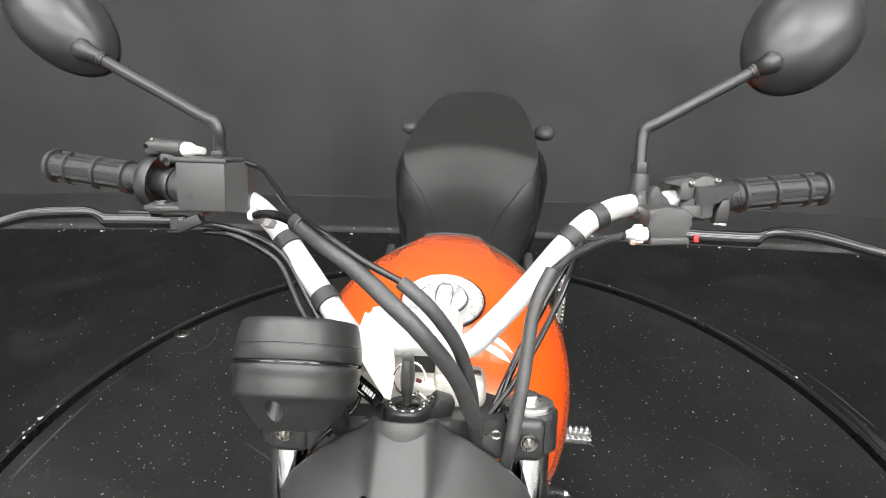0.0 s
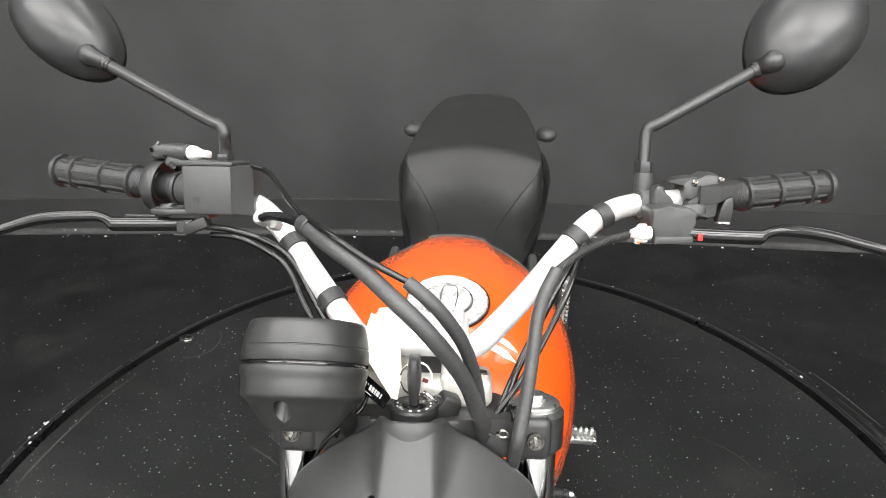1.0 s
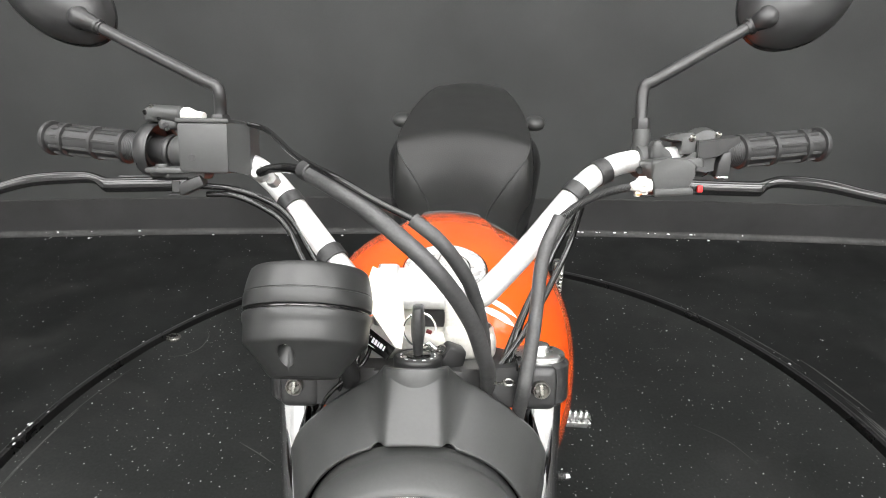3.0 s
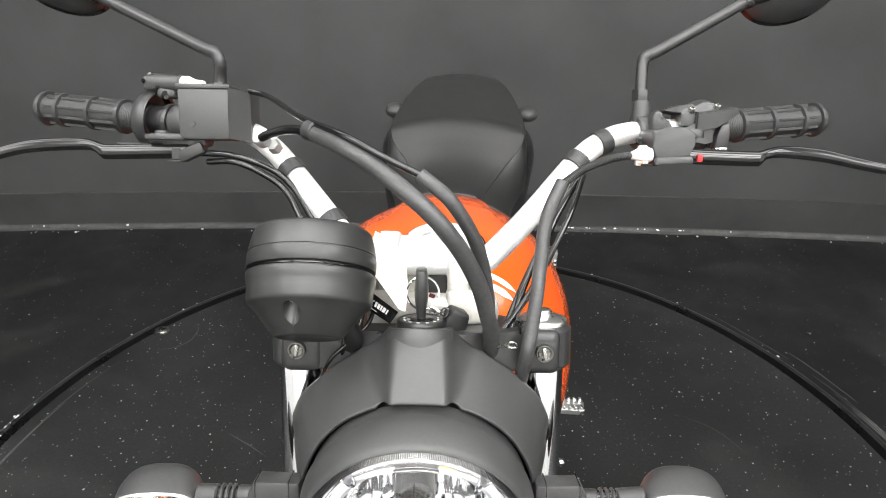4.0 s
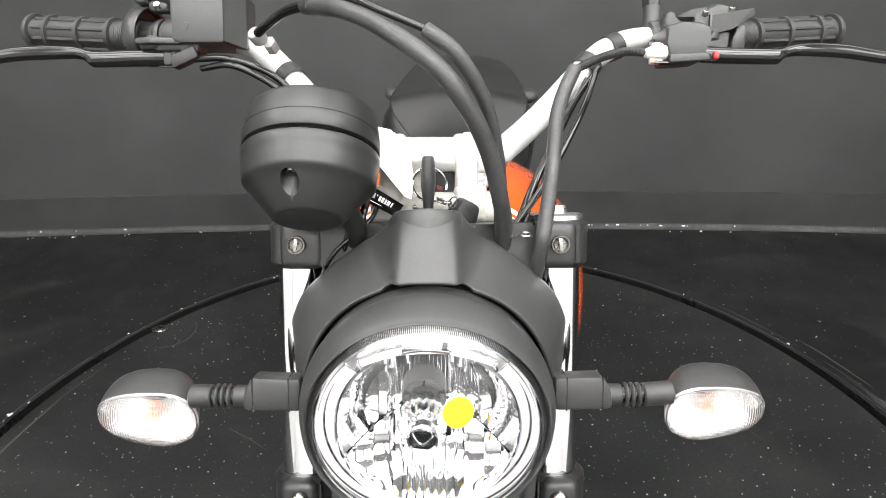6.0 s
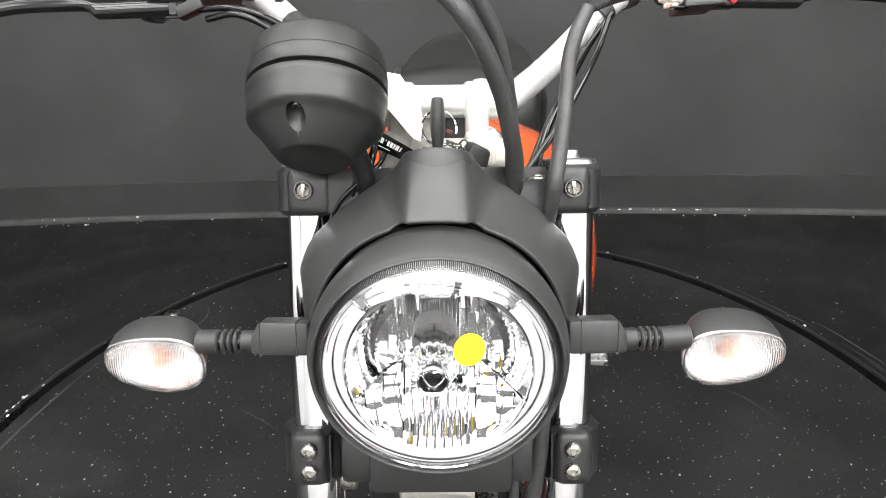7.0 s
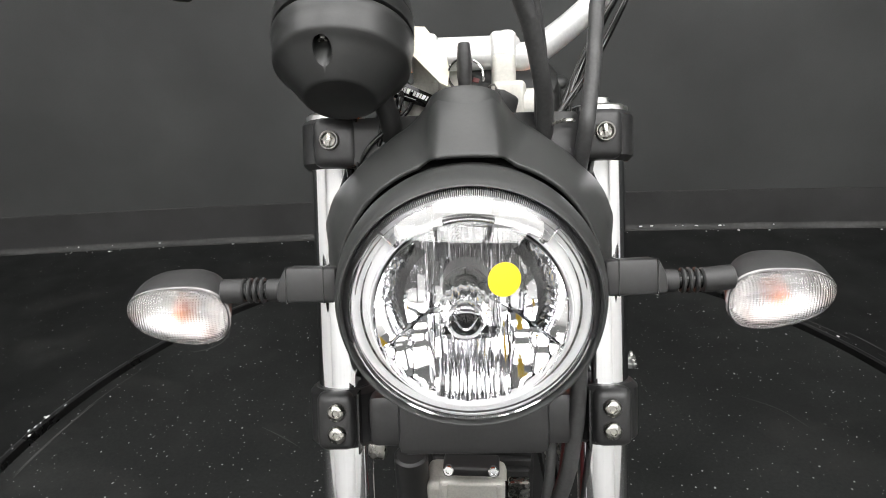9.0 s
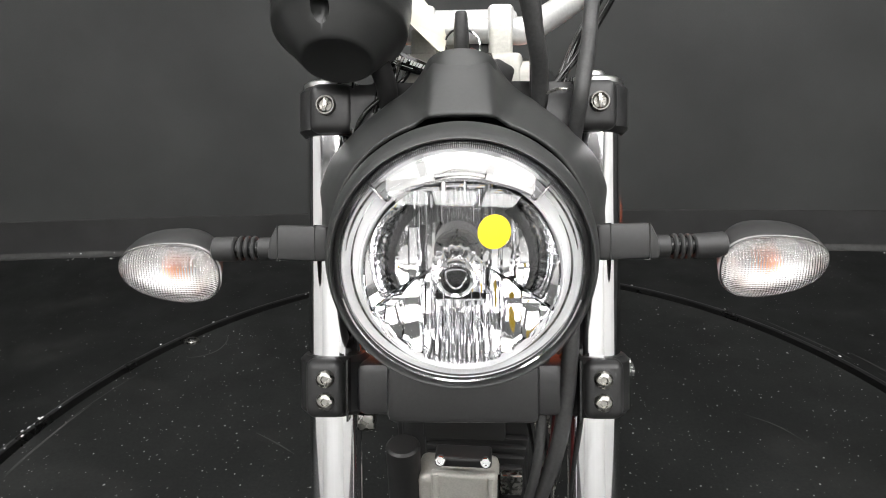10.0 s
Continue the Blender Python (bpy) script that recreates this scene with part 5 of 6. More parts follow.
def mirror(side, base, bend, neck, centre, tilt, wide, high):
    s = side
    base, bend, neck = Vector(base), Vector(bend), Vector(neck)
    a = bend - Vector((0, 0, 0.006))
    line = [base - Vector((0, 0, 0.03)), base, a, bend.lerp(neck, 0.03) + Vector((0, 0, 0.001)), bend.lerp(neck, 0.12), bend.lerp(neck, 0.55), neck]
    arm = part("mirror_arm", tube(line, 0.0060, 16, steps=8), SATIN, bike, "black mirror with a bent stalk", at=S)
    part("lock_nut", lathe([(0, 0), (0.0085, 0), (0.009, 0.002), (0.009, 0.010 if s > 0 else 0.004), (0.0085, 0.012 if s > 0 else 0.006), (0, 0.012 if s > 0 else 0.006)], 6, m=Matrix.Translation(base - Vector((0, 0, 0.010)))), SATIN, arm, "black hexagonal lock nut", at=S, angle=20)
    d = (neck - bend).normalized()
    side_step = Vector((0, -0.0075 if s < 0 else -0.0100, 0))
    out = 0.008 if s < 0 else 0.002
    line = [neck - d * 0.014, neck - d * 0.005 + side_step * 0.15, neck + d * out + side_step, neck + d * (out + 0.005) + side_step * 0.75, neck + d * (out + 0.013)]
    part("neck", tube(line, lambda k: 0.0068 + 0.0048 * min(1.0, 1.6 * k) ** 1.5, 20), SATIN, arm, "conical black neck", at=S)
    part("neck_ring", lathe([(0.0080, -0.0015), (0.0084, -0.0010), (0.0084, 0.0010), (0.0078, 0.0015)], 24, closed=True, m=frame_on(neck - d * 0.010, d, (0, 1, 0))), SATIN, arm, at=S)
    # shell: an egg-shaped dome, glass on the rider's side
    m = S @ Matrix.Translation(centre) @ pose(0, 0, 0, -22, 0, 0) @ pose(0, 0, 0, 0, tilt, 0)
    rings = []
    for j in range(13):
        q = j / 12
        f, y = math.cos(q * math.pi / 2) ** 0.75, 0.012 - 0.046 * math.sin(q * math.pi / 2)
        f = max(f, 0.02)
        rings.append([(f * wide * math.cos(b) * (1 + 0.13 * math.sin(b)), y, f * high * math.sin(b)) for b in [2 * math.pi * i / 48 for i in range(48)]])
    rings.insert(0, [(p[0] * 0.97, 0.014, p[2] * 0.97) for p in rings[0]])
    part("mirror_shell", loft(rings), SHELL, arm, "rounded semi-gloss black mirror shell", at=m)
    part("shell_rim", loft([[(p[0] * 1.012, 0.0100, p[2] * 1.012) for p in rings[1]], [(p[0] * 1.012, 0.0150, p[2] * 1.012) for p in rings[1]]], cap=False), GLOSS, arm, "thin glossy rim", at=m)
    part("mirror_glass", loft([[(p[0] * 0.98, 0.0145, p[2] * 0.98) for p in rings[1]], [(p[0] * 0.97, 0.0165, p[2] * 0.97) for p in rings[1]]]), MIRROR_CHROME, arm, "mirror glass", at=m)


mirror(-1, (-0.203, 0.136, 0.230), (-0.201, 0.130, 0.251), (-0.346, 0.175, 0.3195), MIRROR_L, -49, 0.0445, 0.078)
mirror(1, (0.2145, 0.150, 0.225), (0.2165, 0.156, 0.258), (0.332, 0.168, 0.324), MIRROR_R, 41, 0.0515, 0.073)


# instrument pod
def pod():
    prof = [(0, 0.0305), (0.036, 0.0305), (0.0390, 0.0330), (0.0438, 0.0327), (0.0456, 0.0312), (0.0466, 0.0285), (0.0480, 0.0230), (0.0490, 0.0175), (0.0495, 0.0138), (0.0491, 0.0134), (0.0491, 0.0128), (0.0497, 0.0124), (0.0500, 0.0110), (0.0500, 0.0026), (0.0494, 0.0017), (0.0455, 0.0013), (0.0455, -0.0013),
            (0.0494, -0.0017), (0.0500, -0.0026), (0.0497, -0.0070), (0.0490, -0.0092), (0.0485, -0.0120), (0.0483, -0.0150), (0.0479, -0.0225), (0.0474, -0.0242), (0.0464, -0.0255), (0.0438, -0.0276), (0.0416, -0.0296), (0.0396, -0.0320), (0.0268, -0.0474), (0.0252, -0.0487), (0.0236, -0.0490), (0.0226, -0.0486), (0, -0.0480)]
    ob = part("instrument_pod", lathe(prof, 96), POD_PAINT, bike, "round black instrument pod seen from behind", at=POD)
    # a drilled screw well runs up into the sloping back
    wx, wy, wr = -0.0055, -0.0372, 0.0064
    drill = part("drill", lathe([(0, -0.07), (wr, -0.07), (wr, -0.0205), (0, -0.0205)], 32, m=Matrix.Translation((wx, wy, 0))), SHELL, at=POD)
    cut = ob.modifiers.new("well", "BOOLEAN")
    cut.operation, cut.object, cut.solver = "DIFFERENCE", drill, "EXACT"
    bored = bpy.data.meshes.new_from_object(ob.evaluated_get(bpy.context.evaluated_depsgraph_get()))
    ob.modifiers.clear()
    ob.data = bored
    bored.set_sharp_from_angle(angle=radians(40))
    bpy.data.objects.remove(drill)
    part("screw", lathe([(0, 0.0012), (0.0012, 0.0012), (0.0014, 0.0034), (0.0030, 0.0034), (0.0036, 0.0022), (0.0038, -0.004), (0, -0.004)], 18), STEEL, ob, "dark socket screw deep in its well", at=POD @ frame_on((wx, wy, -0.0240), (0, 0, -1)))
    part("dial_glass", lathe([(0, 0.0318), (0.0355, 0.0318), (0.0355, 0.0303), (0, 0.0303)], 48), GLOSS, ob, "dark dial glass", at=POD)
    part("edge_bead", lathe([(0.0450, 0.0006), (0.0476, 0.0004), (0.0478, -0.0004), (0.0450, -0.0006)], 72), GLOSS, ob, "thin glossy bead in the groove", at=POD)
    part("pod_bracket", tube([(-0.060, -0.020, 0.030), (-0.055, -0.004, 0.010), (-0.060, 0.012, -0.004)], 0.008, 12), PLASTIC_DARK, bike, "black pod bracket", at=S)
    return ob


pod()


# turn signals
def signal(side):
    s = side
    out, rise = (0.0055, 0.0030) if s > 0 else (0.0, 0.0)
    stub = [(0.090, -0.0905), (0.125, -0.0895), (0.1305, -0.1005), (0.1315, -0.1135), (0.090, -0.1145)]
    ob = part("turn_signal", prism([(x * s, z) for x, z in stub], 0.020, 0.003, Matrix.Translation((0, -0.054, 0))), SIGNAL_PLASTIC, bike, "front turn signal with a clear lens", at=S)
    part("stalk", rod((0.130 * s, -0.044, -0.1055), ((0.170 + out) * s, -0.043, -0.1060 + rise * 0.6), 0.0064, 20), GLOSS, ob, "ribbed flexible stalk", at=S)
    part("stalk_collar", rod((0.128 * s, -0.044, -0.1055), (0.1392 * s, -0.044, -0.1056), 0.0078, 20, bevel=0.0008), SIGNAL_PLASTIC, ob, at=S)
    for x in (0.1413, 0.1458, 0.1503):
        part("stalk_ring", rod((x * s, -0.044, -0.1056), ((x + 0.0024) * s, -0.044, -0.1056), 0.0089, 20, bevel=0.0008), SIGNAL_PLASTIC, ob, at=S)
    part("stalk_end", rod((0.1550 * s, -0.044, -0.1058), ((0.171 + out) * s, -0.0435, -0.1060 + rise * 0.6), 0.0086, 20, bevel=0.001), SIGNAL_PLASTIC, ob, at=S)
    for x in (0.0985, 0.1240):
        part("seam", box((0.0007, 0.0206, 0.0246), (x * s, -0.0440, -0.1020), 0, 1), GLOSS, ob, "fine dark seam", at=S)
    # egg-shaped body: x outward, facing forward
    m = S @ Matrix.Translation(((0.2025 + out) * s, -0.044, -0.1200 + rise)) @ pose(0, 0, 0, 20, -3 * s, 0) @ Matrix.Diagonal((0.965, 1, 0.95, 1))

    def egg(f, y, n=40):
        out = []
        for i in range(n):
            a = 2 * math.pi * i / n
            c, q = math.cos(a), math.sin(a)
            cx = math.copysign(abs(c) ** 0.80, c)
            h = (0.0205 - 0.0045 * cx) if q > 0 else (0.0235 - 0.0042 * cx)
            out.append((f * 0.0370 * cx * s, y, f * (h * math.copysign(abs(q) ** 0.86, q) + 0.0012 * cx)))
        return out
    def shell_ring(d):
        f, y = math.cos(radians(d)) ** 0.55, 0.036 * math.sin(radians(d))
        lift = 0.0105 * math.sin(radians(min(90, 1.6 * d)))
        return [(q[0] + 0.0045 * s * math.sin(radians(d)), q[1], q[2] + lift * (1.0 if q[2] < 0 else 0.55)) for q in egg(max(f, 0.05), y)]
    rings = [egg(0.97, -0.001), egg(1.0, 0.0)] + [shell_ring(d) for d in range(8, 91, 8)]
    shell = part("signal_shell", loft(rings, cap=False), SIGNAL_PLASTIC, ob, "egg-shaped black shell", at=m)
    part("lens_rim", loft([egg(1.0, -0.0014), egg(1.012, 0.0006), egg(0.965, 0.0006), egg(0.96, -0.0016)], cap=False), SIGNAL_SILVER, ob, "thin bright lens edge", at=m)
    rnd = []
    for d in range(0, 90, 9):
        rnd.append(egg(max(0.03, math.cos(radians(d)) ** 0.62) * 0.975, -0.0015 - 0.0125 * math.sin(radians(d)), 60))
    back = [egg(max(0.03, math.cos(radians(d)) ** 0.62) * 0.945, -0.0003 - 0.0112 * math.sin(radians(d)), 60) for d in range(0, 90, 9)]
    lens = part("signal_lens", loft(back[::-1] + rnd, cap=True), SIGNAL_GLASS, ob, "clear ribbed plastic lens", at=m)
    lens.visible_shadow = False
    # reflector: a level floor between two bright lobes
    grid = []
    for f, y in ((0.93, -0.0005), (0.86, 0.004), (0.72, 0.009), (0.5, 0.0125), (0.25, 0.0145), (0.03, 0.0150)):
        grid.append([(q[0], q[1] - 0.0045 * math.exp(-(q[0] / 0.008) ** 2) * (1 - f), q[2]) for q in egg(f, y, 60)])
    part("signal_reflector", loft(grid, cap=False), SIGNAL_SILVER, ob, "silvered reflector", at=m, angle=30)
    part("bulb_holder", lathe([(0.0042, 0.012), (0.0075, 0.0135), (0.0085, 0.0160), (0.0042, 0.0165)], 28, closed=True, m=frame_on((-0.001 * s, -0.0045, 0.000), (0, 1, 0))), SOCKET, ob, "grey bulb holder", at=m)
    part("signal_bulb", lathe([(0, -0.001), (0.0024, 0.0), (0.0040, 0.003), (0.0040, 0.012), (0.003, 0.016), (0, 0.016)], 20, m=frame_on((-0.001 * s, -0.0045, 0.000), (0, 1, 0)) @ Matrix.Diagonal((1.0, 1.7, 1, 1))), AMBER, ob, "amber bulb", at=m)

both(signal)


# hoses and cables
def hose(name, pts, r, mat=None, parent=None, label="", segs=14):
    return part(name, tube(pts, r, segs, steps=10), mat or HOSE, parent or bike, label, at=S)


h1 = hose("brake_hose", [(-0.081, -0.021, 0.173), (-0.058, -0.048, 0.164), (-0.038, -0.061, 0.154), (-0.022, -0.070, 0.143), (-0.006, -0.079, 0.131), (0.008, -0.082, 0.119), (0.021, -0.079, 0.104),
                         (0.033, -0.069, 0.086), (0.044, -0.053, 0.063), (0.052, -0.034, 0.036), (0.057, -0.012, 0.016), (0.058, 0.018, -0.020)], 0.0064, label="thick black brake hose")
hose("thin_hose", [(-0.143, 0.060, 0.172), (-0.130, 0.044, 0.1755), (-0.108, 0.012, 0.1775), (-0.083, -0.018, 0.175)], 0.0040, GLOSS, h1, "thin gloss black hose")
part("ferrule", rod((-0.088, -0.0135, 0.1765), (-0.080, -0.0215, 0.1740), 0.0078, 18, bevel=0.001), RUBBER, h1, at=S)
part("banjo", lathe([(0, -0.006), (0.0055, -0.006), (0.0068, -0.004), (0.0068, 0.004), (0.0055, 0.006), (0, 0.006)], 20, m=frame_on((-0.145, 0.066, 0.1705), (-0.3, -0.8, 0.4))), PLATED, h1, "zinc banjo fitting", at=S)
part("banjo_bolt", lathe([(0, 0.012), (0.0054, 0.012), (0.0062, 0.010), (0.0062, 0), (0, 0)], 6, m=frame_on((-0.1355, 0.080, 0.1630), (-0.1, -0.9, 0.3))), PLATED, h1, at=S, angle=20)
h2 = hose("throttle_cable", [(0.000, -0.073, 0.145), (0.018, -0.077, 0.131), (0.031, -0.071, 0.114), (0.042, -0.057, 0.092), (0.051, -0.034, 0.056), (0.055, -0.006, 0.018), (0.055, 0.024, -0.02)], 0.0052, label="black sheathed throttle cable")
hose("thin_cable", [(-0.166, 0.107, 0.216), (-0.147, 0.093, 0.211), (-0.123, 0.049, 0.200), (-0.104, 0.014, 0.190), (-0.083, -0.018, 0.1815), (-0.054, -0.052, 0.171), (-0.026, -0.067, 0.157), (0.000, -0.073, 0.145)], 0.0026, GLOSS, h2, "thin black cable")
h3 = hose("clutch_cable", [(0.117, 0.029, 0.138), (0.107, 0.022, 0.118), (0.101, 0.016, 0.099), (0.098, 0.009, 0.077), (0.095, 0.001, 0.055), (0.092, -0.006, 0.038), (0.088, -0.013, 0.017), (0.0855, -0.014, 0.001), (0.083, 0.006, -0.03)], 0.0058, label="thick black clutch cable sleeve")
hose("cable_end", [(0.188, 0.086, 0.161), (0.167, 0.068, 0.158), (0.150, 0.057, 0.153), (0.136, 0.047, 0.147), (0.116, 0.027, 0.136)], 0.0030, HOSE, h3, "thin cable with a spiral sheath")
sheath = spline([(0.188, 0.086, 0.161), (0.167, 0.068, 0.158), (0.150, 0.057, 0.153), (0.136, 0.047, 0.147), (0.116, 0.027, 0.136)], 40)
bm = bmesh.new()
for i in range(2, len(sheath) - 2, 3):
    lathe([(0.0030, -0.0006), (0.0037, -0.0003), (0.0037, 0.0003), (0.0030, 0.0006)], 12, bm, m=frame_on(sheath[i], sheath[i + 1] - sheath[i - 1], (0, 0, 1)))
tagged(part("cable_sheath", bm, SHELL, h3, "close coils of a cable sheath", at=S), kind="stuff")
for pts in ([(0.152, 0.100, 0.150), (0.125, 0.070, 0.115), (0.092, 0.036, 0.060), (0.070, 0.020, 0.012)],
            [(0.140, 0.090, 0.138), (0.116, 0.060, 0.100), (0.088, 0.030, 0.050), (0.074, 0.014, 0.008)],
            [(0.146, 0.085, 0.142), (0.128, 0.055, 0.105), (0.094, 0.024, 0.048), (0.066, 0.012, 0.010)]):
    hose("wiring", pts, 0.0028, GLOSS, label="gloss black wiring lead")
for pts in ([(-0.215, 0.100, 0.158), (-0.178, 0.087, 0.156), (-0.144, 0.086, 0.145), (-0.122, 0.084, 0.128), (-0.100, 0.068, 0.098), (-0.072, 0.044, 0.060), (-0.055, 0.024, 0.015)],
            [(-0.205, 0.100, 0.150), (-0.174, 0.084, 0.150), (-0.146, 0.083, 0.138), (-0.126, 0.081, 0.122), (-0.106, 0.062, 0.092), (-0.076, 0.036, 0.054), (-0.060, 0.020, 0.012)]):
    hose("wiring", pts, 0.003, GLOSS, label="gloss black wiring lead")
for k, pts in enumerate(([(-0.046, 0.034, 0.046), (-0.050, 0.006, 0.026), (-0.054, 0.004, 0.004), (-0.062, 0.016, -0.03)],
                         [(-0.052, 0.030, 0.050), (-0.058, 0.004, 0.024), (-0.064, 0.000, 0.000), (-0.070, 0.014, -0.03)],
                         [(-0.040, 0.030, 0.040), (-0.044, 0.004, 0.020), (-0.072, -0.004, -0.006), (-0.086, 0.010, -0.03)])):
    hose("wiring", pts, (0.0030, 0.0024, 0.0018)[k], GLOSS, label="gloss black wiring lead")
part("lead_connector", box((0.016, 0.012, 0.020), (0, 0, 0), 0.003, 2, m=Matrix.Translation((-0.062, 0.006, 0.010)) @ pose(0, 0, 0, 0, 30, 0)), PLASTIC_DARK, bike, "black lead connector", at=S)
eye = [(0.0735 + 0.0042 * math.cos(radians(q)), -0.012 + 0.0042 * math.sin(radians(q)), 0.0080 + 0.0010 * math.sin(radians(q))) for q in range(200, 560, 30)]
hose("cable_hook", [(0.054, 0.0, 0.004), (0.062, -0.008, 0.006)] + eye, 0.0011, STEEL, label="bent bright wire eyelet")


# tank
TANK_ROWS = [(0.085, 0.055, 0.905, 0.80), (0.095, 0.085, 0.925, 0.77), (0.12, 0.115, 0.945, 0.74), (0.16, 0.147, 0.963, 0.71), (0.20, 0.165, 0.975, 0.70), (0.26, 0.174, 0.984, 0.70), (0.32, 0.170, 0.985, 0.71),
             (0.38, 0.155, 0.974, 0.73), (0.43, 0.132, 0.958, 0.75), (0.47, 0.106, 0.942, 0.77), (0.505, 0.080, 0.925, 0.79), (0.53, 0.060, 0.905, 0.80)]


def tank_point(y, a, lift=0.0):
    """A point of the tank's upper skin: y along it, a round it from -90 to 90 degrees."""
    w, zt, zb = (curve_lin([(r[0], r[k]) for r in TANK_ROWS], y) for k in (1, 2, 3))
    x = (w + lift) * math.copysign(abs(math.sin(a)) ** 0.8, a)
    c = abs(math.cos(a)) ** 0.75
    # two soft creases run back to the seat
    across, back = min(1.0, max(0.0, (0.43 - abs(a)) / 0.085)), min(1.0, max(0.0, (y - 0.33) / 0.13))
    ridge = 0.0075 * across * across * (3 - 2 * across) * back * back * (3 - 2 * back)
    return Vector((x, y, lerp(zb + (zt - zb) * 0.42, zt, c) + lift + ridge))


def tank():
    rings = []
    for i in range(81):
        y = lerp(0.085, 0.53, (i / 80))
        ring = [tank_point(y, math.pi * (k / 120) - math.pi / 2) for k in range(121)]
        w, zt, zb = (curve_lin([(r[0], r[k]) for r in TANK_ROWS], y) for k in (1, 2, 3))
        ring += [(w * 0.985, y, zb + (zt - zb) * 0.30), (w * 0.94, y, zb + (zt - zb) * 0.18), (w * 0.62, y, zb), (-w * 0.62, y, zb), (-w * 0.94, y, zb + (zt - zb) * 0.18), (-w * 0.985, y, zb + (zt - zb) * 0.30)]
        rings.append(ring)
    ob = part("fuel_tank", loft(rings), ORANGE, bike, "glossy orange teardrop fuel tank", at=B, angle=60)
    m = B @ Matrix.Translation((0.005, 0.262, 0.9830)) @ pose(0, 0, 0, 3)
    part("filler_ring", lathe([(0.0305, 0.0005), (0.033, 0.0025), (0.0475, 0.003), (0.0495, 0.001), (0.0495, -0.012), (0.0305, -0.012)], 64, closed=True), CAP_METAL, ob, "bright alloy filler ring", at=m)
    part("filler_gasket", lathe([(0.0498, -0.002), (0.0515, 0.0004), (0.0525, -0.002), (0.0525, -0.014), (0.0498, -0.014)], 64, closed=True), GLOSS, ob, "thin dark gasket", at=m)
    part("filler_cap", lathe([(0, 0.006), (0.024, 0.006), (0.0285, 0.0045), (0.0298, 0.002), (0.0298, -0.01), (0, -0.01)], 48), CAP_METAL, ob, "round alloy fuel filler cap", at=m)
    part("cap_seam", lathe([(0.0294, 0.0002), (0.0305, 0.0034), (0.0316, 0.0002), (0.0309, -0.006), (0.0298, -0.006)], 48, closed=True), GLOSS, ob, at=m)
    part("cap_handle", box((0.019, 0.040, 0.002), (0.002, 0.001, 0.0062), 0.0009, 2), CAP_METAL, ob, at=m)
    loop = [(-0.0075, -0.018, 0.0074), (-0.0085, 0.004, 0.0078), (-0.0050, 0.0195, 0.0078), (0.0030, 0.0215, 0.0078), (0.0095, 0.0180, 0.0078), (0.0120, 0.002, 0.0078), (0.0105, -0.019, 0.0078)]
    part("handle_edge", tube(loop, 0.0006, 8, steps=6), GUNMETAL, ob, "dark outline of the folding handle", at=m)
    # white emblem strokes on both flanks
    for side in (-1, 1):
        for y0, y1, half in ((0.2165, 0.2050, 0.0043), (0.1995, 0.1920, 0.0050)):
            rows = []
            for i in range(15):
                u = i / 14
                y, h = lerp(y0, y1, u) - 0.006 * u * u, half * min(1.0, 3 * (1.02 - u), 0.25 + 3 * u)
                rows.append([tank_point(y + h * q, side * lerp(0.22, 0.50, u), 0.0007) for q in (-1, -0.5, 0, 0.5, 1)])
            part("emblem_stroke", loft(rows, cap=False, closed=False), WHITE_INK, ob, "white emblem stroke", at=B)
    return ob


tank_part = tank()


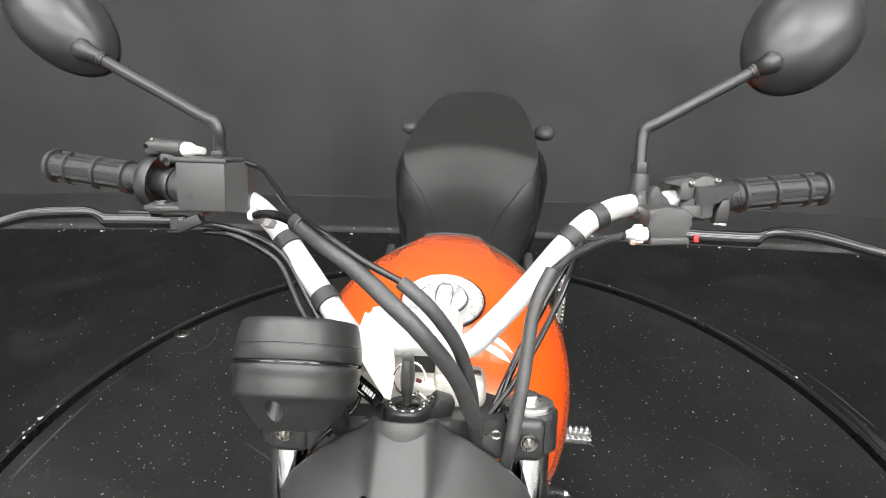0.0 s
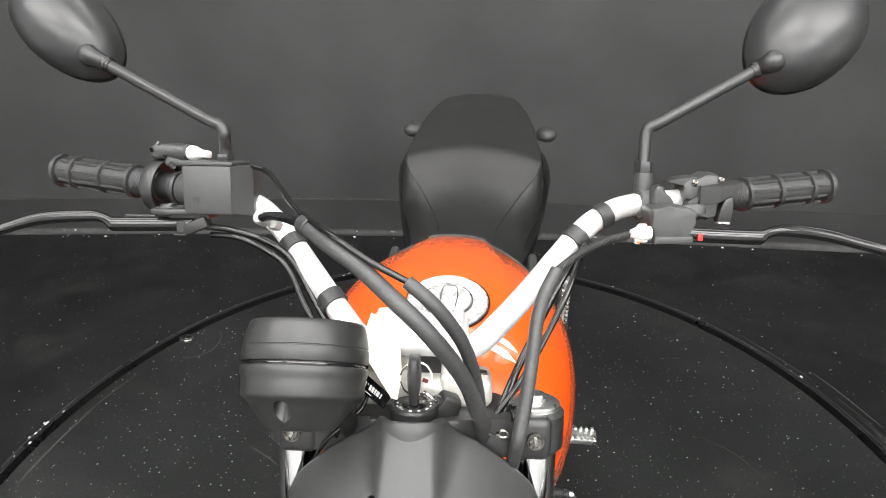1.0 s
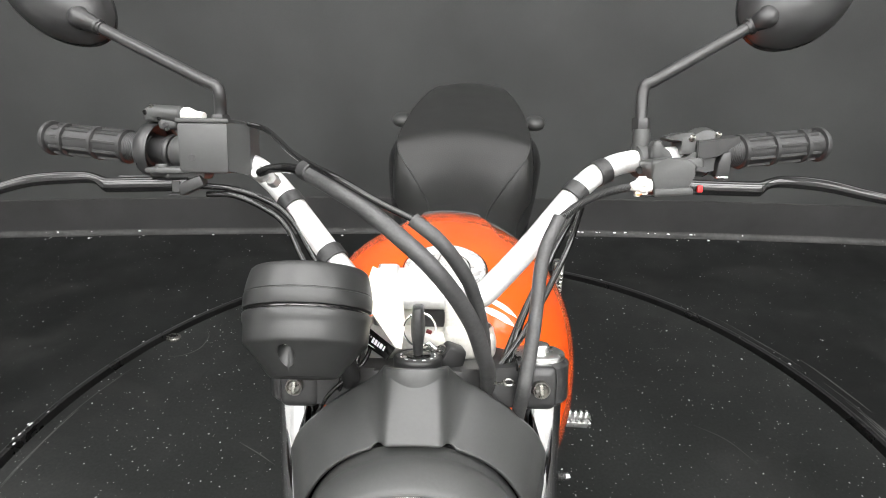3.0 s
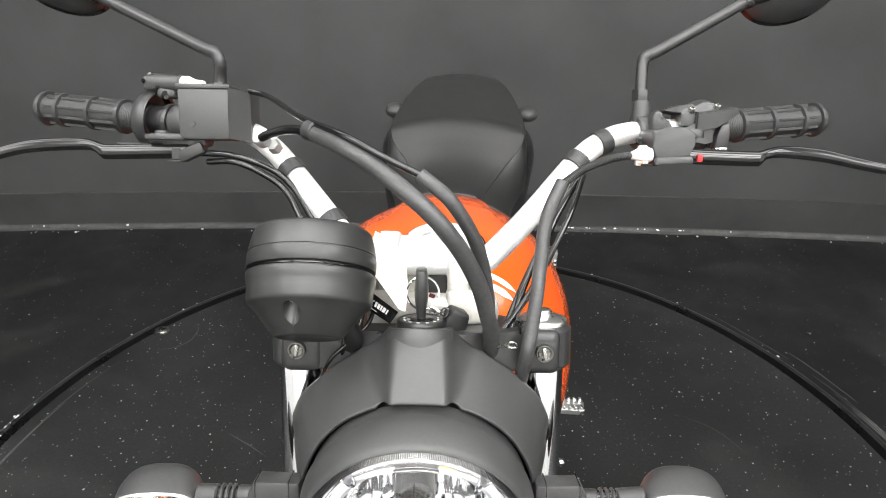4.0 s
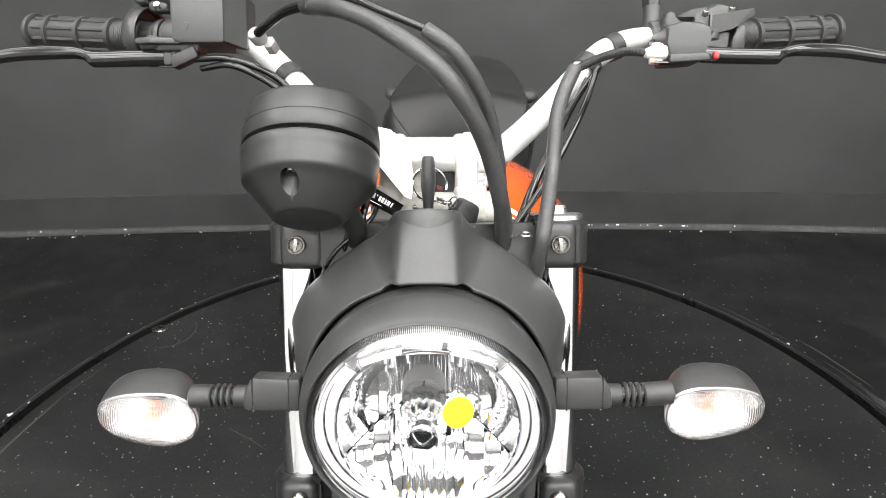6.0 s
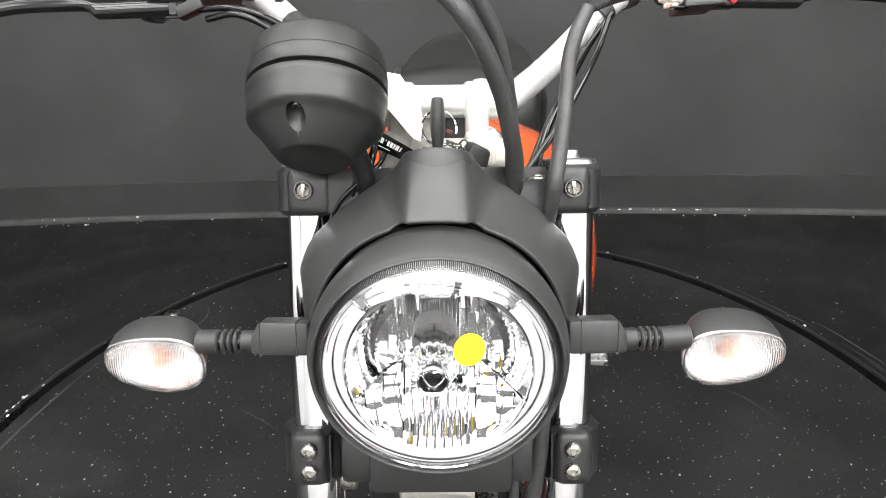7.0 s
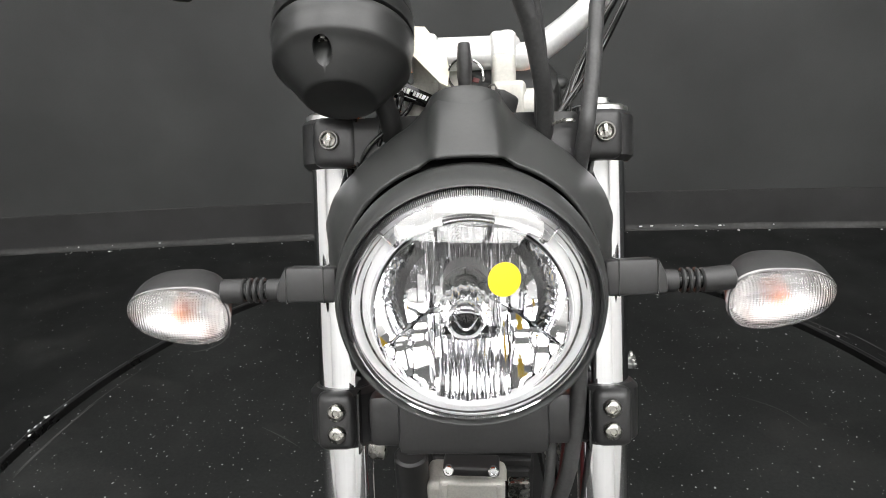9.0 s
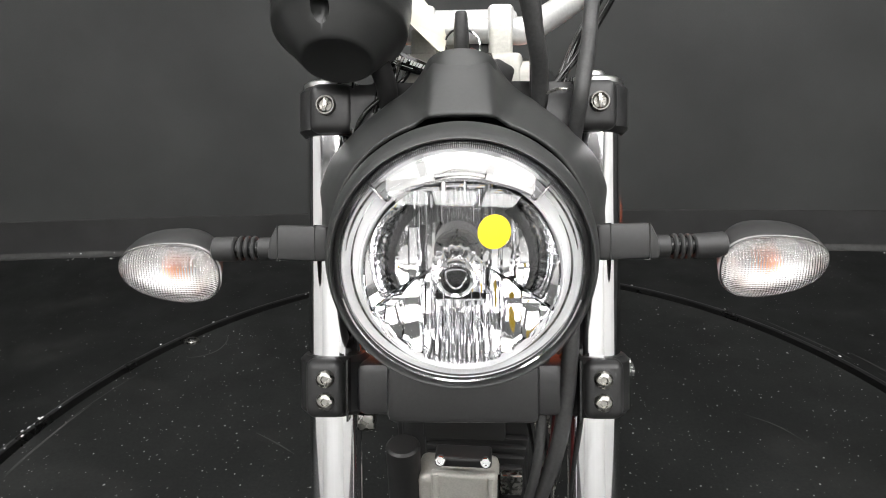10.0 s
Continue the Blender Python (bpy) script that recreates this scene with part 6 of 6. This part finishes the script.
# seat
def seat():
    top = [(0.49, 0.902), (0.53, 0.888), (0.60, 0.862), (0.68, 0.842), (0.76, 0.838), (0.82, 0.850), (0.88, 0.876), (0.925, 0.9005), (0.945, 0.9075), (0.965, 0.9085), (1.08, 0.911), (1.20, 0.914), (1.28, 0.908), (1.34, 0.884), (1.37, 0.850)]
    wid = [(0.49, 0.076), (0.53, 0.083), (0.60, 0.095), (0.70, 0.112), (0.75, 0.120), (0.82, 0.135), (0.89, 0.147), (0.95, 0.150), (1.00, 0.147), (1.10, 0.135), (1.20, 0.113), (1.27, 0.090), (1.32, 0.066), (1.37, 0.028)]
    fold = [(0.49, 0.44), (0.60, 0.46), (0.69, 0.49), (0.72, 0.505), (0.765, 0.57), (0.812, 0.67), (0.86, 0.79), (0.897, 0.89), (0.93, 0.935), (1.00, 0.94), (1.37, 0.90)]

    def seam_point(y, side, lift=0.0):
        w, f = curve_lin(wid, y), curve_lin(fold, y)
        bow = 0.048 * f * f * math.exp(-((y - 0.93) / 0.09) ** 2)
        return (side * w * f, y - bow, curve_lin(top, y) - 0.010 + lift)
    rings = []
    for i in range(111):
        y = lerp(0.49, 1.37, i / 110)
        zt, w, f = curve_lin(top, y), curve_lin(wid, y), curve_lin(fold, y)
        drop = 0.075
        half = []
        for k in range(7):
            x = f * w * k / 6
            half.append((x, zt - 0.010 * (k / 6) ** 2.2))
        for k in range(1, 9):
            a = radians(lerp(24, 90, k / 8))
            q0, c0 = math.sin(radians(24)), math.cos(radians(24))
            half.append((w * lerp(f, 1.0, (math.sin(a) - q0) / (1 - q0)), zt - 0.010 - drop * (c0 - math.cos(a)) / c0))
        ring = [(-x, z) for x, z in half[:0:-1]] + half
        ring = [(x, y - 0.048 * (x / w) ** 2 * math.exp(-((y - 0.93) / 0.09) ** 2), z) for x, z in ring]
        ring += [(w * 0.96, y, zt - 0.13), (-w * 0.96, y, zt - 0.13)]
        rings.append(ring)
    here = B @ Matrix.Translation((0.002, 0, 0))
    ob = part("seat", loft(rings), VINYL, bike, "black vinyl two-level motorcycle seat", at=here, angle=24)
    for side in (-1, 1):
        part("seam", tube([seam_point(lerp(0.53, 0.955, i / 16), side, 0.0004) for i in range(17)], 0.0019, 8, steps=2), VINYL, ob, "raised seat seam", at=here)
        part("piping", tube([seam_point(lerp(0.96, 1.34, i / 16), side, -0.0004) for i in range(17)], 0.0014, 8, steps=2), VINYL, ob, "raised edge piping", at=here)
    lip = [tank_point(0.490 - 0.026 * (a / 0.7) ** 2, a, 0.0010) for a in [1.0 * (k / 20 - 1) for k in range(41)]]
    part("seat_lip", tube(lip, 0.0030, 10, steps=2), VINYL, ob, "rounded front edge of the seat against the tank", at=B)
    # tail panels under the seat's edge
    outer = [(0.60, 0.093), (0.70, 0.114), (0.76, 0.129), (0.82, 0.144), (0.90, 0.162), (0.97, 0.172), (1.04, 0.166), (1.13, 0.138), (1.22, 0.104), (1.28, 0.070)]
    for side in (-1, 1):
        rings = []
        for i in range(31):
            y = lerp(0.60, 1.28, i / 30)
            x, z = curve_lin(outer, y), curve_lin(top, y) - 0.094
            rings.append([(side * (x - 0.016 + 0.016 * math.cos(d)), y, z + 0.036 * math.sin(d)) for d in [2 * math.pi * q / 20 for q in range(20)]])
        part("tail_panel", loft(rings), GLOSS, ob, "gloss black tail panel under the seat edge", at=here)
    return ob


seat()
part("seat_base", box((0.20, 0.74, 0.09), (0, 0.92, 0.75), 0.02, 3), PLASTIC, bike, "black plastic tail under the seat", at=B)


def rear_signal(side):
    s = side
    ob = part("rear_turn_signal", rod((0.09 * s, 1.27, 0.795), (0.165 * s, 1.268, 0.802), 0.009, 16), PLASTIC, bike, "small black rear turn signal", at=B)
    part("signal_shell", loft([[(0.176 * s + 0.028 * f * math.cos(a) * s, 1.265 + y, 0.808 + 0.019 * f * math.sin(a)) for a in [2 * math.pi * i / 20 for i in range(20)]]
                               for f, y in ((0.1, -0.022), (0.6, -0.018), (0.9, -0.008), (1, 0.004), (0.95, 0.016))]), PLASTIC, ob, at=B)


both(rear_signal)


# key, ring and tags in the ignition
def key_set():
    key = thing("ignition_key", ign @ Matrix.Translation((0, 0, 0.036)), "black-headed ignition key with ring and tags in the switch", "key")
    head = loft([[(w * math.copysign(abs(math.cos(a)) ** 0.6, math.cos(a)), 0.004 + dp * math.copysign(abs(math.sin(a)) ** 0.8, math.sin(a)), z) for a in [2 * math.pi * q / 24 for q in range(24)]] for w, dp, z in
                 ((0.0028, 0.005, 0.0384), (0.0038, 0.0070, 0.0390), (0.0044, 0.0085, 0.0460), (0.0056, 0.0120, 0.0560), (0.0058, 0.0130, 0.0640), (0.0050, 0.0120, 0.0745), (0.0046, 0.0098, 0.0782), (0.0034, 0.0064, 0.0792))])
    part("key_head", head, RUBBER, key, "black rubber key head", at=ign)
    part("key_blade", box((0.003, 0.008, 0.012), (0, 0.002, 0.041), 0.0005, 1), STEEL, key, at=ign)
    circle = [(0.0135 * math.cos(2 * math.pi * i / 40), 0.0, 0.0135 * math.sin(2 * math.pi * i / 40)) for i in range(37)]
    part("key_ring", tube(circle, 0.0009, 8, smooth=False), CHROME, key, "thin split key ring", at=ign @ Matrix.Translation((0.001, 0.010, 0.0575)) @ pose(0, 0, 0, -12, 18, 8))
    part("red_tab", box((0.0050, 0.0012, 0.0036), (0.0085, 0.014, 0.0545), 0.0005, 1, m=pose(0, 0, 0, 0, 20, 0)), DARK_RED, key, "small red tab on the ring", at=ign)
    chain = tube([(0.010, 0.004, 0.047), (0.016, 0.002, 0.043), (0.020, 0.004, 0.041), (0.024, 0.010, 0.038)], 0.0011, 8)
    part("ring_link", chain, CHROME, key, at=ign)
    rnd = random.Random(4)
    for k in range(5):
        link = [(0.0052 * math.cos(2 * math.pi * q / 16), 0.0032 * math.sin(2 * math.pi * q / 16), 0.0) for q in range(17)]
        at = ign @ Matrix.Translation((0.010 + 0.0045 * (k % 3), 0.000 + 0.0035 * (k // 3), 0.0435 + 0.0012 * (k % 2))) @ pose(0, 0, 0, rnd.uniform(0, 80), rnd.uniform(0, 60), rnd.uniform(0, 180))
        part("chain_link", tube(link, 0.0007, 6, smooth=False), GUNMETAL, key, at=at)
    part("bead", lathe([(0, -0.0022), (0.0022, 0), (0, 0.0022)], 10), STEEL, key, at=ign @ Matrix.Translation((-0.010, -0.010, 0.0405)))
    # cream paper tag, its lower corner by the switch
    def plate(name, corners, thick, mat, label):
        c = [Vector(q) for q in corners]
        nrm = (c[1] - c[0]).cross(c[3] - c[0]).normalized() * thick
        return part(name, loft([c, [q + nrm for q in c]]), mat, key, label, at=S, smooth=False)
    bend = [((-0.0175, -0.014, 0.0365), (-0.0125, -0.013, 0.0345)), ((-0.0410, 0.004, 0.0640), (-0.0110, 0.006, 0.0500)), ((-0.0435, 0.020, 0.0830), (-0.0140, 0.021, 0.0660)), ((-0.0415, 0.040, 0.0925), (-0.0300, 0.030, 0.0890))]
    tag = []
    for a, b in bend:
        a, b = Vector(a), Vector(b)
        tag.append([a, b, b + Vector((0, -0.0004, 0.0005)), a + Vector((0, -0.0004, 0.0005))])
    part("paper_tag", loft(tag), PAPER, key, "cream paper tag", at=S, smooth=False)
    fob = [Vector((-0.0530, 0.026, 0.0495)), Vector((-0.0195, 0.006, 0.0300)), Vector((-0.0260, 0.000, 0.0215)), Vector((-0.0560, 0.020, 0.0350))]
    f = plate("fob", fob, 0.0012, GLOSS, "black plastic fob with white print")
    nrm = (fob[1] - fob[0]).cross(fob[3] - fob[0]).normalized()
    if nrm.y > 0:
        nrm = -nrm

    def bar(u0, u1, v0, v1):
        def at(u, v):
            return fob[0].lerp(fob[1], u).lerp(fob[3].lerp(fob[2], u), v)
        c = [at(u0, v0) + nrm * 0.0016, at(u1, v0) + nrm * 0.0016, at(u1, v1) + nrm * 0.0016, at(u0, v1) + nrm * 0.0016]
        part("print_bar", loft([c, [q + nrm * 0.0003 for q in c]]), WHITE_INK, f, at=S, smooth=False)
    for u, w in ((0.06, 0.05), (0.13, 0.03), (0.18, 0.06), (0.26, 0.05), (0.33, 0.07), (0.44, 0.02), (0.50, 0.05), (0.57, 0.06), (0.65, 0.04), (0.71, 0.07), (0.81, 0.03)):
        bar(u, u + w, 0.30, 0.62 if w > 0.025 else 0.40)
    bar(0.10, 0.62, 0.80, 0.84)
    bar(0.10, 0.22, 0.66, 0.72)


key_set()
part("lock_bracket", box((0.024, 0.020, 0.020), (0, 0, 0), 0.003, 2, m=Matrix.Translation((0.0275, 0.008, 0.0235)) @ pose(0, 0, 0, 14, 24, 24), taper=0.7), PLASTIC_DARK, bike, "black bracket beside the ignition switch", at=S)


# what shows between and behind the fork legs
def engine():
    bm = box((0.24, 0.44, 0.30), (0, 0.50, 0.42), 0.05, 3)
    box((0.28, 0.22, 0.20), (0, 0.46, 0.38), 0.05, 3, bm)
    eng = part("engine", bm, PLASTIC_DARK, bike, "dark grey engine block", at=B)
    for i in range(7):
        part("cooling_fin", box((0.15 - 0.006 * abs(i - 3), 0.012, 0.15), (0, 0.21 + 0.020 * i, 0.43), 0.004, 2), PLASTIC_DARK, eng, "dark cooling fin", at=B)
    head = part("oil_cooler_cover", box((0.100, 0.05, 0.16), (-0.0165, 0.145, 0.482), 0.010, 3), CAST, bike, "pale cast alloy cover with a black top bracket", at=B)
    part("cover_panel", box((0.080, 0.014, 0.150), (-0.0085, 0.1150, 0.503), 0.005, 3), CAST, head, at=B)
    for x in (-0.041, 0.024):
        part("panel_border", box((0.007, 0.004, 0.140), (x, 0.1070, 0.507), 0.0015, 2), CAST, head, at=B)
    part("top_bracket", box((0.066, 0.026, 0.014), (-0.0085, 0.112, 0.6040), 0.004, 3), SATIN, head, "black bracket", at=B)
    for x in (-0.0345, 0.0175):
        part("bracket_bolt", lathe([(0, 0.002), (0.0026, 0.002), (0.0030, 0.0042), (0.0050, 0.0042), (0.0062, 0.003), (0.0062, -0.004), (0, -0.004)], 18), CHROME, head, "bright socket bolt", at=B @ frame_on((x, 0.0980, 0.6085), (0, -1, 0.5)))
    part("horn", lathe([(0, 0.075), (0.018, 0.075), (0.021, 0.072), (0.021, -0.10), (0, -0.10)], 32), SATIN, bike, "black cylindrical horn body", at=B @ Matrix.Translation((-0.084, 0.135, 0.523)))
    # added plate: gives the shaded space above the cover its darkness
    part("yoke_shade_plate", box((0.10, 0.012, 0.040), (-0.01, 0.150, 0.620), 0.004, 2), PLASTIC_DARK, bike, "added black plate standing for the dark space under the yoke", at=B)
    part("lead_clamp", box((0.026, 0.012, 0.030), (0.048, 0.120, 0.560), 0.003, 2), STEEL, bike, "small steel cable clamp", at=B)
    part("lead_clamp", box((0.014, 0.010, 0.050), (0.036, 0.124, 0.540), 0.003, 2), GLOSS, bike, "dark cable guide", at=B)


engine()
for i, pts in enumerate(([(0.072, -0.004, -0.02), (0.080, 0.000, -0.12), (0.079, -0.004, -0.19), (0.072, 0.012, -0.26), (0.056, 0.05, -0.33)],
                         [(0.058, 0.012, -0.02), (0.064, 0.016, -0.14), (0.060, 0.006, -0.215), (0.056, 0.018, -0.28), (0.040, 0.06, -0.36)])):
    hose("lower_hose", pts, 0.0062 if i == 0 else 0.004, label="black hose running down past the yoke")
hose("red_lead", [(0.074, 0.022, -0.235), (0.070, 0.026, -0.27), (0.058, 0.045, -0.315), (0.046, 0.06, -0.33)], 0.0045, DARK_RED, label="short dark red lead")
for i in range(4):
    hose("wiring", [(0.050 + 0.006 * i, 0.06, -0.235), (0.062 + 0.005 * i, 0.075, -0.30), (0.066 + 0.003 * i, 0.085, -0.37)], 0.0016, STEEL if i % 2 else GLOSS, label="thin wiring lead")
part("connector", box((0.012, 0.012, 0.014), (-0.077, 0.03, -0.246), 0.003, 2), GUNMETAL, bike, "small metal connector block", at=S)


# frame, wheels and the rest of the running gear
def running_gear():
    for s in (-1, 1):
        part("frame_tube", tube([(0.03 * s, 0.07, 0.86), (0.10 * s, 0.22, 0.72), (0.13 * s, 0.45, 0.66), (0.12 * s, 0.72, 0.60)], 0.014, 14), SATIN, bike, "black trellis frame tube", at=B)
        part("frame_tube", tube([(0.03 * s, 0.09, 0.80), (0.10 * s, 0.26, 0.58), (0.12 * s, 0.42, 0.50)], 0.014, 14), SATIN, bike, "black trellis frame tube", at=B)
        part("subframe_tube", tube([(0.11 * s, 0.55, 0.66), (0.11 * s, 0.90, 0.72), (0.08 * s, 1.24, 0.76)], 0.011, 12), SATIN, bike, "black rear frame tube", at=B)
        part("side_panel", box((0.016, 0.20, 0.16), (0.128 * s, 0.56, 0.735), 0.007, 2), PLASTIC, bike, "black plastic side panel", at=B)
        part("tank_underpanel", loft([[(0.150 * s, 0.16, 0.80), (0.158 * s, 0.30, 0.82), (0.150 * s, 0.46, 0.84), (0.140 * s, 0.46, 0.70), (0.140 * s, 0.24, 0.68)],
                                     [(0.120 * s, 0.16, 0.80), (0.128 * s, 0.30, 0.82), (0.120 * s, 0.46, 0.84), (0.110 * s, 0.46, 0.70), (0.110 * s, 0.24, 0.68)]]), PLASTIC, bike, "black panel under the tank", at=B)
        part("swingarm", tube([(0.10 * s, 0.70, 0.42), (0.105 * s, 0.9, 0.38), (0.10 * s, 1.18, 0.325)], 0.022, 14), SATIN, bike, "black swingarm", at=B)
        # rider's peg with toothed top
        peg = part("footpeg", box((0.085, 0.034, 0.014), (0.247 * s, 0.60, 0.408), 0.004, 2), ALUMINIUM, bike, "toothed alloy footpeg", at=B)
        for i in range(7):
            for y in (0.588, 0.612):
                part("tooth", box((0.006, 0.008, 0.007), ((0.212 + 0.0115 * i) * s, y, 0.4185), 0.001, 1), ALUMINIUM, peg, at=B)
        part("peg_mount", rod((0.12 * s, 0.60, 0.405), (0.208 * s, 0.60, 0.405), 0.011, 14), SATIN, peg, at=B)
        # passenger's peg, folded up
        fold = part("passenger_footpeg", box((0.022, 0.026, 0.112), (0.208 * s, 0.75, 0.646), 0.006, 2), ALUMINIUM, bike, "folded toothed alloy passenger footpeg", at=B)
        for i in range(8):
            for x in (0.202, 0.214):
                part("tooth", box((0.007, 0.006, 0.007), (x * s, 0.7355, 0.604 + 0.0105 * i), 0.001, 1), STEEL, fold, at=B)
        part("peg_hinge", box((0.034, 0.034, 0.022), (0.204 * s, 0.75, 0.583), 0.006, 2), SATIN, fold, at=B)
        part("hinge_pin", rod((0.212 * s, 0.732, 0.582), (0.212 * s, 0.728, 0.582), 0.005, 12), STEEL, fold, at=B)
        part("peg_bracket", tube([(0.12 * s, 0.66, 0.62), (0.16 * s, 0.72, 0.585), (0.195 * s, 0.75, 0.58)], 0.010, 12), SATIN, fold, at=B)
    shift = part("shift_lever", tube([(0.13, 0.60, 0.36), (0.17, 0.52, 0.37), (0.19, 0.46, 0.395)], 0.007, 12), SATIN, bike, "black gear shift lever with a ribbed rubber end", at=B)
    tip = [(0.0, 0.0)]
    for i in range(8):
        tip += [(0.0095, 0.004 * i + 0.0005), (0.0095, 0.004 * i + 0.0026), (0.0080, 0.004 * i + 0.003), (0.0080, 0.004 * i + 0.004)]
    tip += [(0.007, 0.036), (0, 0.038)]
    part("shift_rubber", lathe(tip, 18), RUBBER, shift, at=B @ frame_on((0.190, 0.46, 0.398), (1, 0, 0), (0, 1, 0)))
    part("shift_cap", lathe([(0, 0.046), (0.005, 0.045), (0.007, 0.042), (0.007, 0.036), (0, 0.036)], 18), CHROME, shift, at=B @ frame_on((0.190, 0.46, 0.398), (1, 0, 0), (0, 1, 0)))

    def wheel(name, at, r, w, tag):
        tyre_r = r - 0.052
        prof = []
        for i in range(25):
            a = 2 * math.pi * i / 24
            prof.append((tyre_r + 0.052 * math.cos(a), w * math.sin(a)))
        hub = part(name, lathe([(0, -0.055), (0.032, -0.055), (0.036, -0.03), (0.036, 0.03), (0.032, 0.055), (0, 0.055)], 24), SATIN, bike, tag, at=at)
        part("tyre", lathe(prof[:-1], 96, closed=True), TYRE, hub, "black rubber tyre", at=at)
        part("rim", lathe([(tyre_r - 0.045, -w * 0.62), (tyre_r - 0.03, -w * 0.66), (tyre_r - 0.03, w * 0.66), (tyre_r - 0.045, w * 0.62)], 72, closed=True), SATIN, hub, "black wheel rim", at=at)
        for i in range(10):
            a = 2 * math.pi * i / 10
            part("spoke", loft([[(0.030 * math.cos(a) + q * math.sin(a), 0.030 * math.sin(a) - q * math.cos(a), z) for q, z in ((-0.010, -0.012), (0.010, -0.012), (0.010, 0.012), (-0.010, 0.012))],
                                [((tyre_r - 0.038) * math.cos(a) + q * math.sin(a), (tyre_r - 0.038) * math.sin(a) - q * math.cos(a), z) for q, z in ((-0.007, -0.009), (0.007, -0.009), (0.007, 0.009), (-0.007, 0.009))]]),
                 SATIN, hub, at=at)
        part("brake_disc", lathe([(0.07, 0.062), (0.15, 0.062), (0.15, 0.066), (0.07, 0.066)], 64, closed=True), STEEL, hub, "steel brake disc", at=at)
        return hub
    axle = S @ Vector((0, 0.018, -0.782))
    ex = S.to_3x3() @ Vector((1, 0, 0))
    wheel("front_wheel", frame_on((axle.x, axle.y, 0.3195), ex, (0, 0, 1)), 0.320, 0.056, "black cast front wheel")
    part("axle", rod((-0.13, 0.018, -0.782), (0.13, 0.018, -0.782), 0.011, 16), STEEL, bike, at=S)
    bx = B.to_3x3() @ Vector((1, 0, 0))
    rear = B @ Vector((0, 1.18, 0.32))
    wheel("rear_wheel", frame_on((rear.x, rear.y, 0.3195), bx, (0, 0, 1)), 0.320, 0.088, "black cast rear wheel")
    part("rear_axle", rod((-0.13, 1.18, 0.32), (0.13, 1.18, 0.32), 0.012, 16), STEEL, bike, at=B)
    front = frame_on((axle.x, axle.y, 0.3195), ex, (0, 0, 1))
    rings = []
    for i in range(25):
        a = radians(lerp(-70, 62, i / 24))
        rr = 0.340
        rings.append([(q_r * math.cos(a), q_r * math.sin(a), z) for q_r, z in ((rr - 0.02, -0.070), (rr, -0.058), (rr + 0.006, 0.0), (rr, 0.058), (rr - 0.02, 0.070), (rr - 0.023, 0.066), (rr - 0.004, 0.055), (rr + 0.002, 0.0), (rr - 0.004, -0.055), (rr - 0.023, -0.066))])
    part("front_fender", loft(rings), PLASTIC, bike, "black plastic front fender", at=front)
    part("fender_stay", box((0.19, 0.02, 0.012), (0, 0.02, -0.452), 0.004, 2), SATIN, bike, at=S)
    part("exhaust", tube([(0.06, 0.16, 0.45), (0.08, 0.17, 0.30), (0.10, 0.40, 0.24), (-0.10, 0.62, 0.26), (-0.16, 0.80, 0.30), (-0.18, 1.02, 0.40)], lambda k: 0.021 if k < 0.62 else 0.042, 20), SATIN, bike, "black exhaust", at=B)
    part("tail_light", box((0.09, 0.03, 0.06), (0, 1.375, 0.80), 0.012, 3), RED_PLASTIC, bike, "red tail light", at=B)


running_gear()
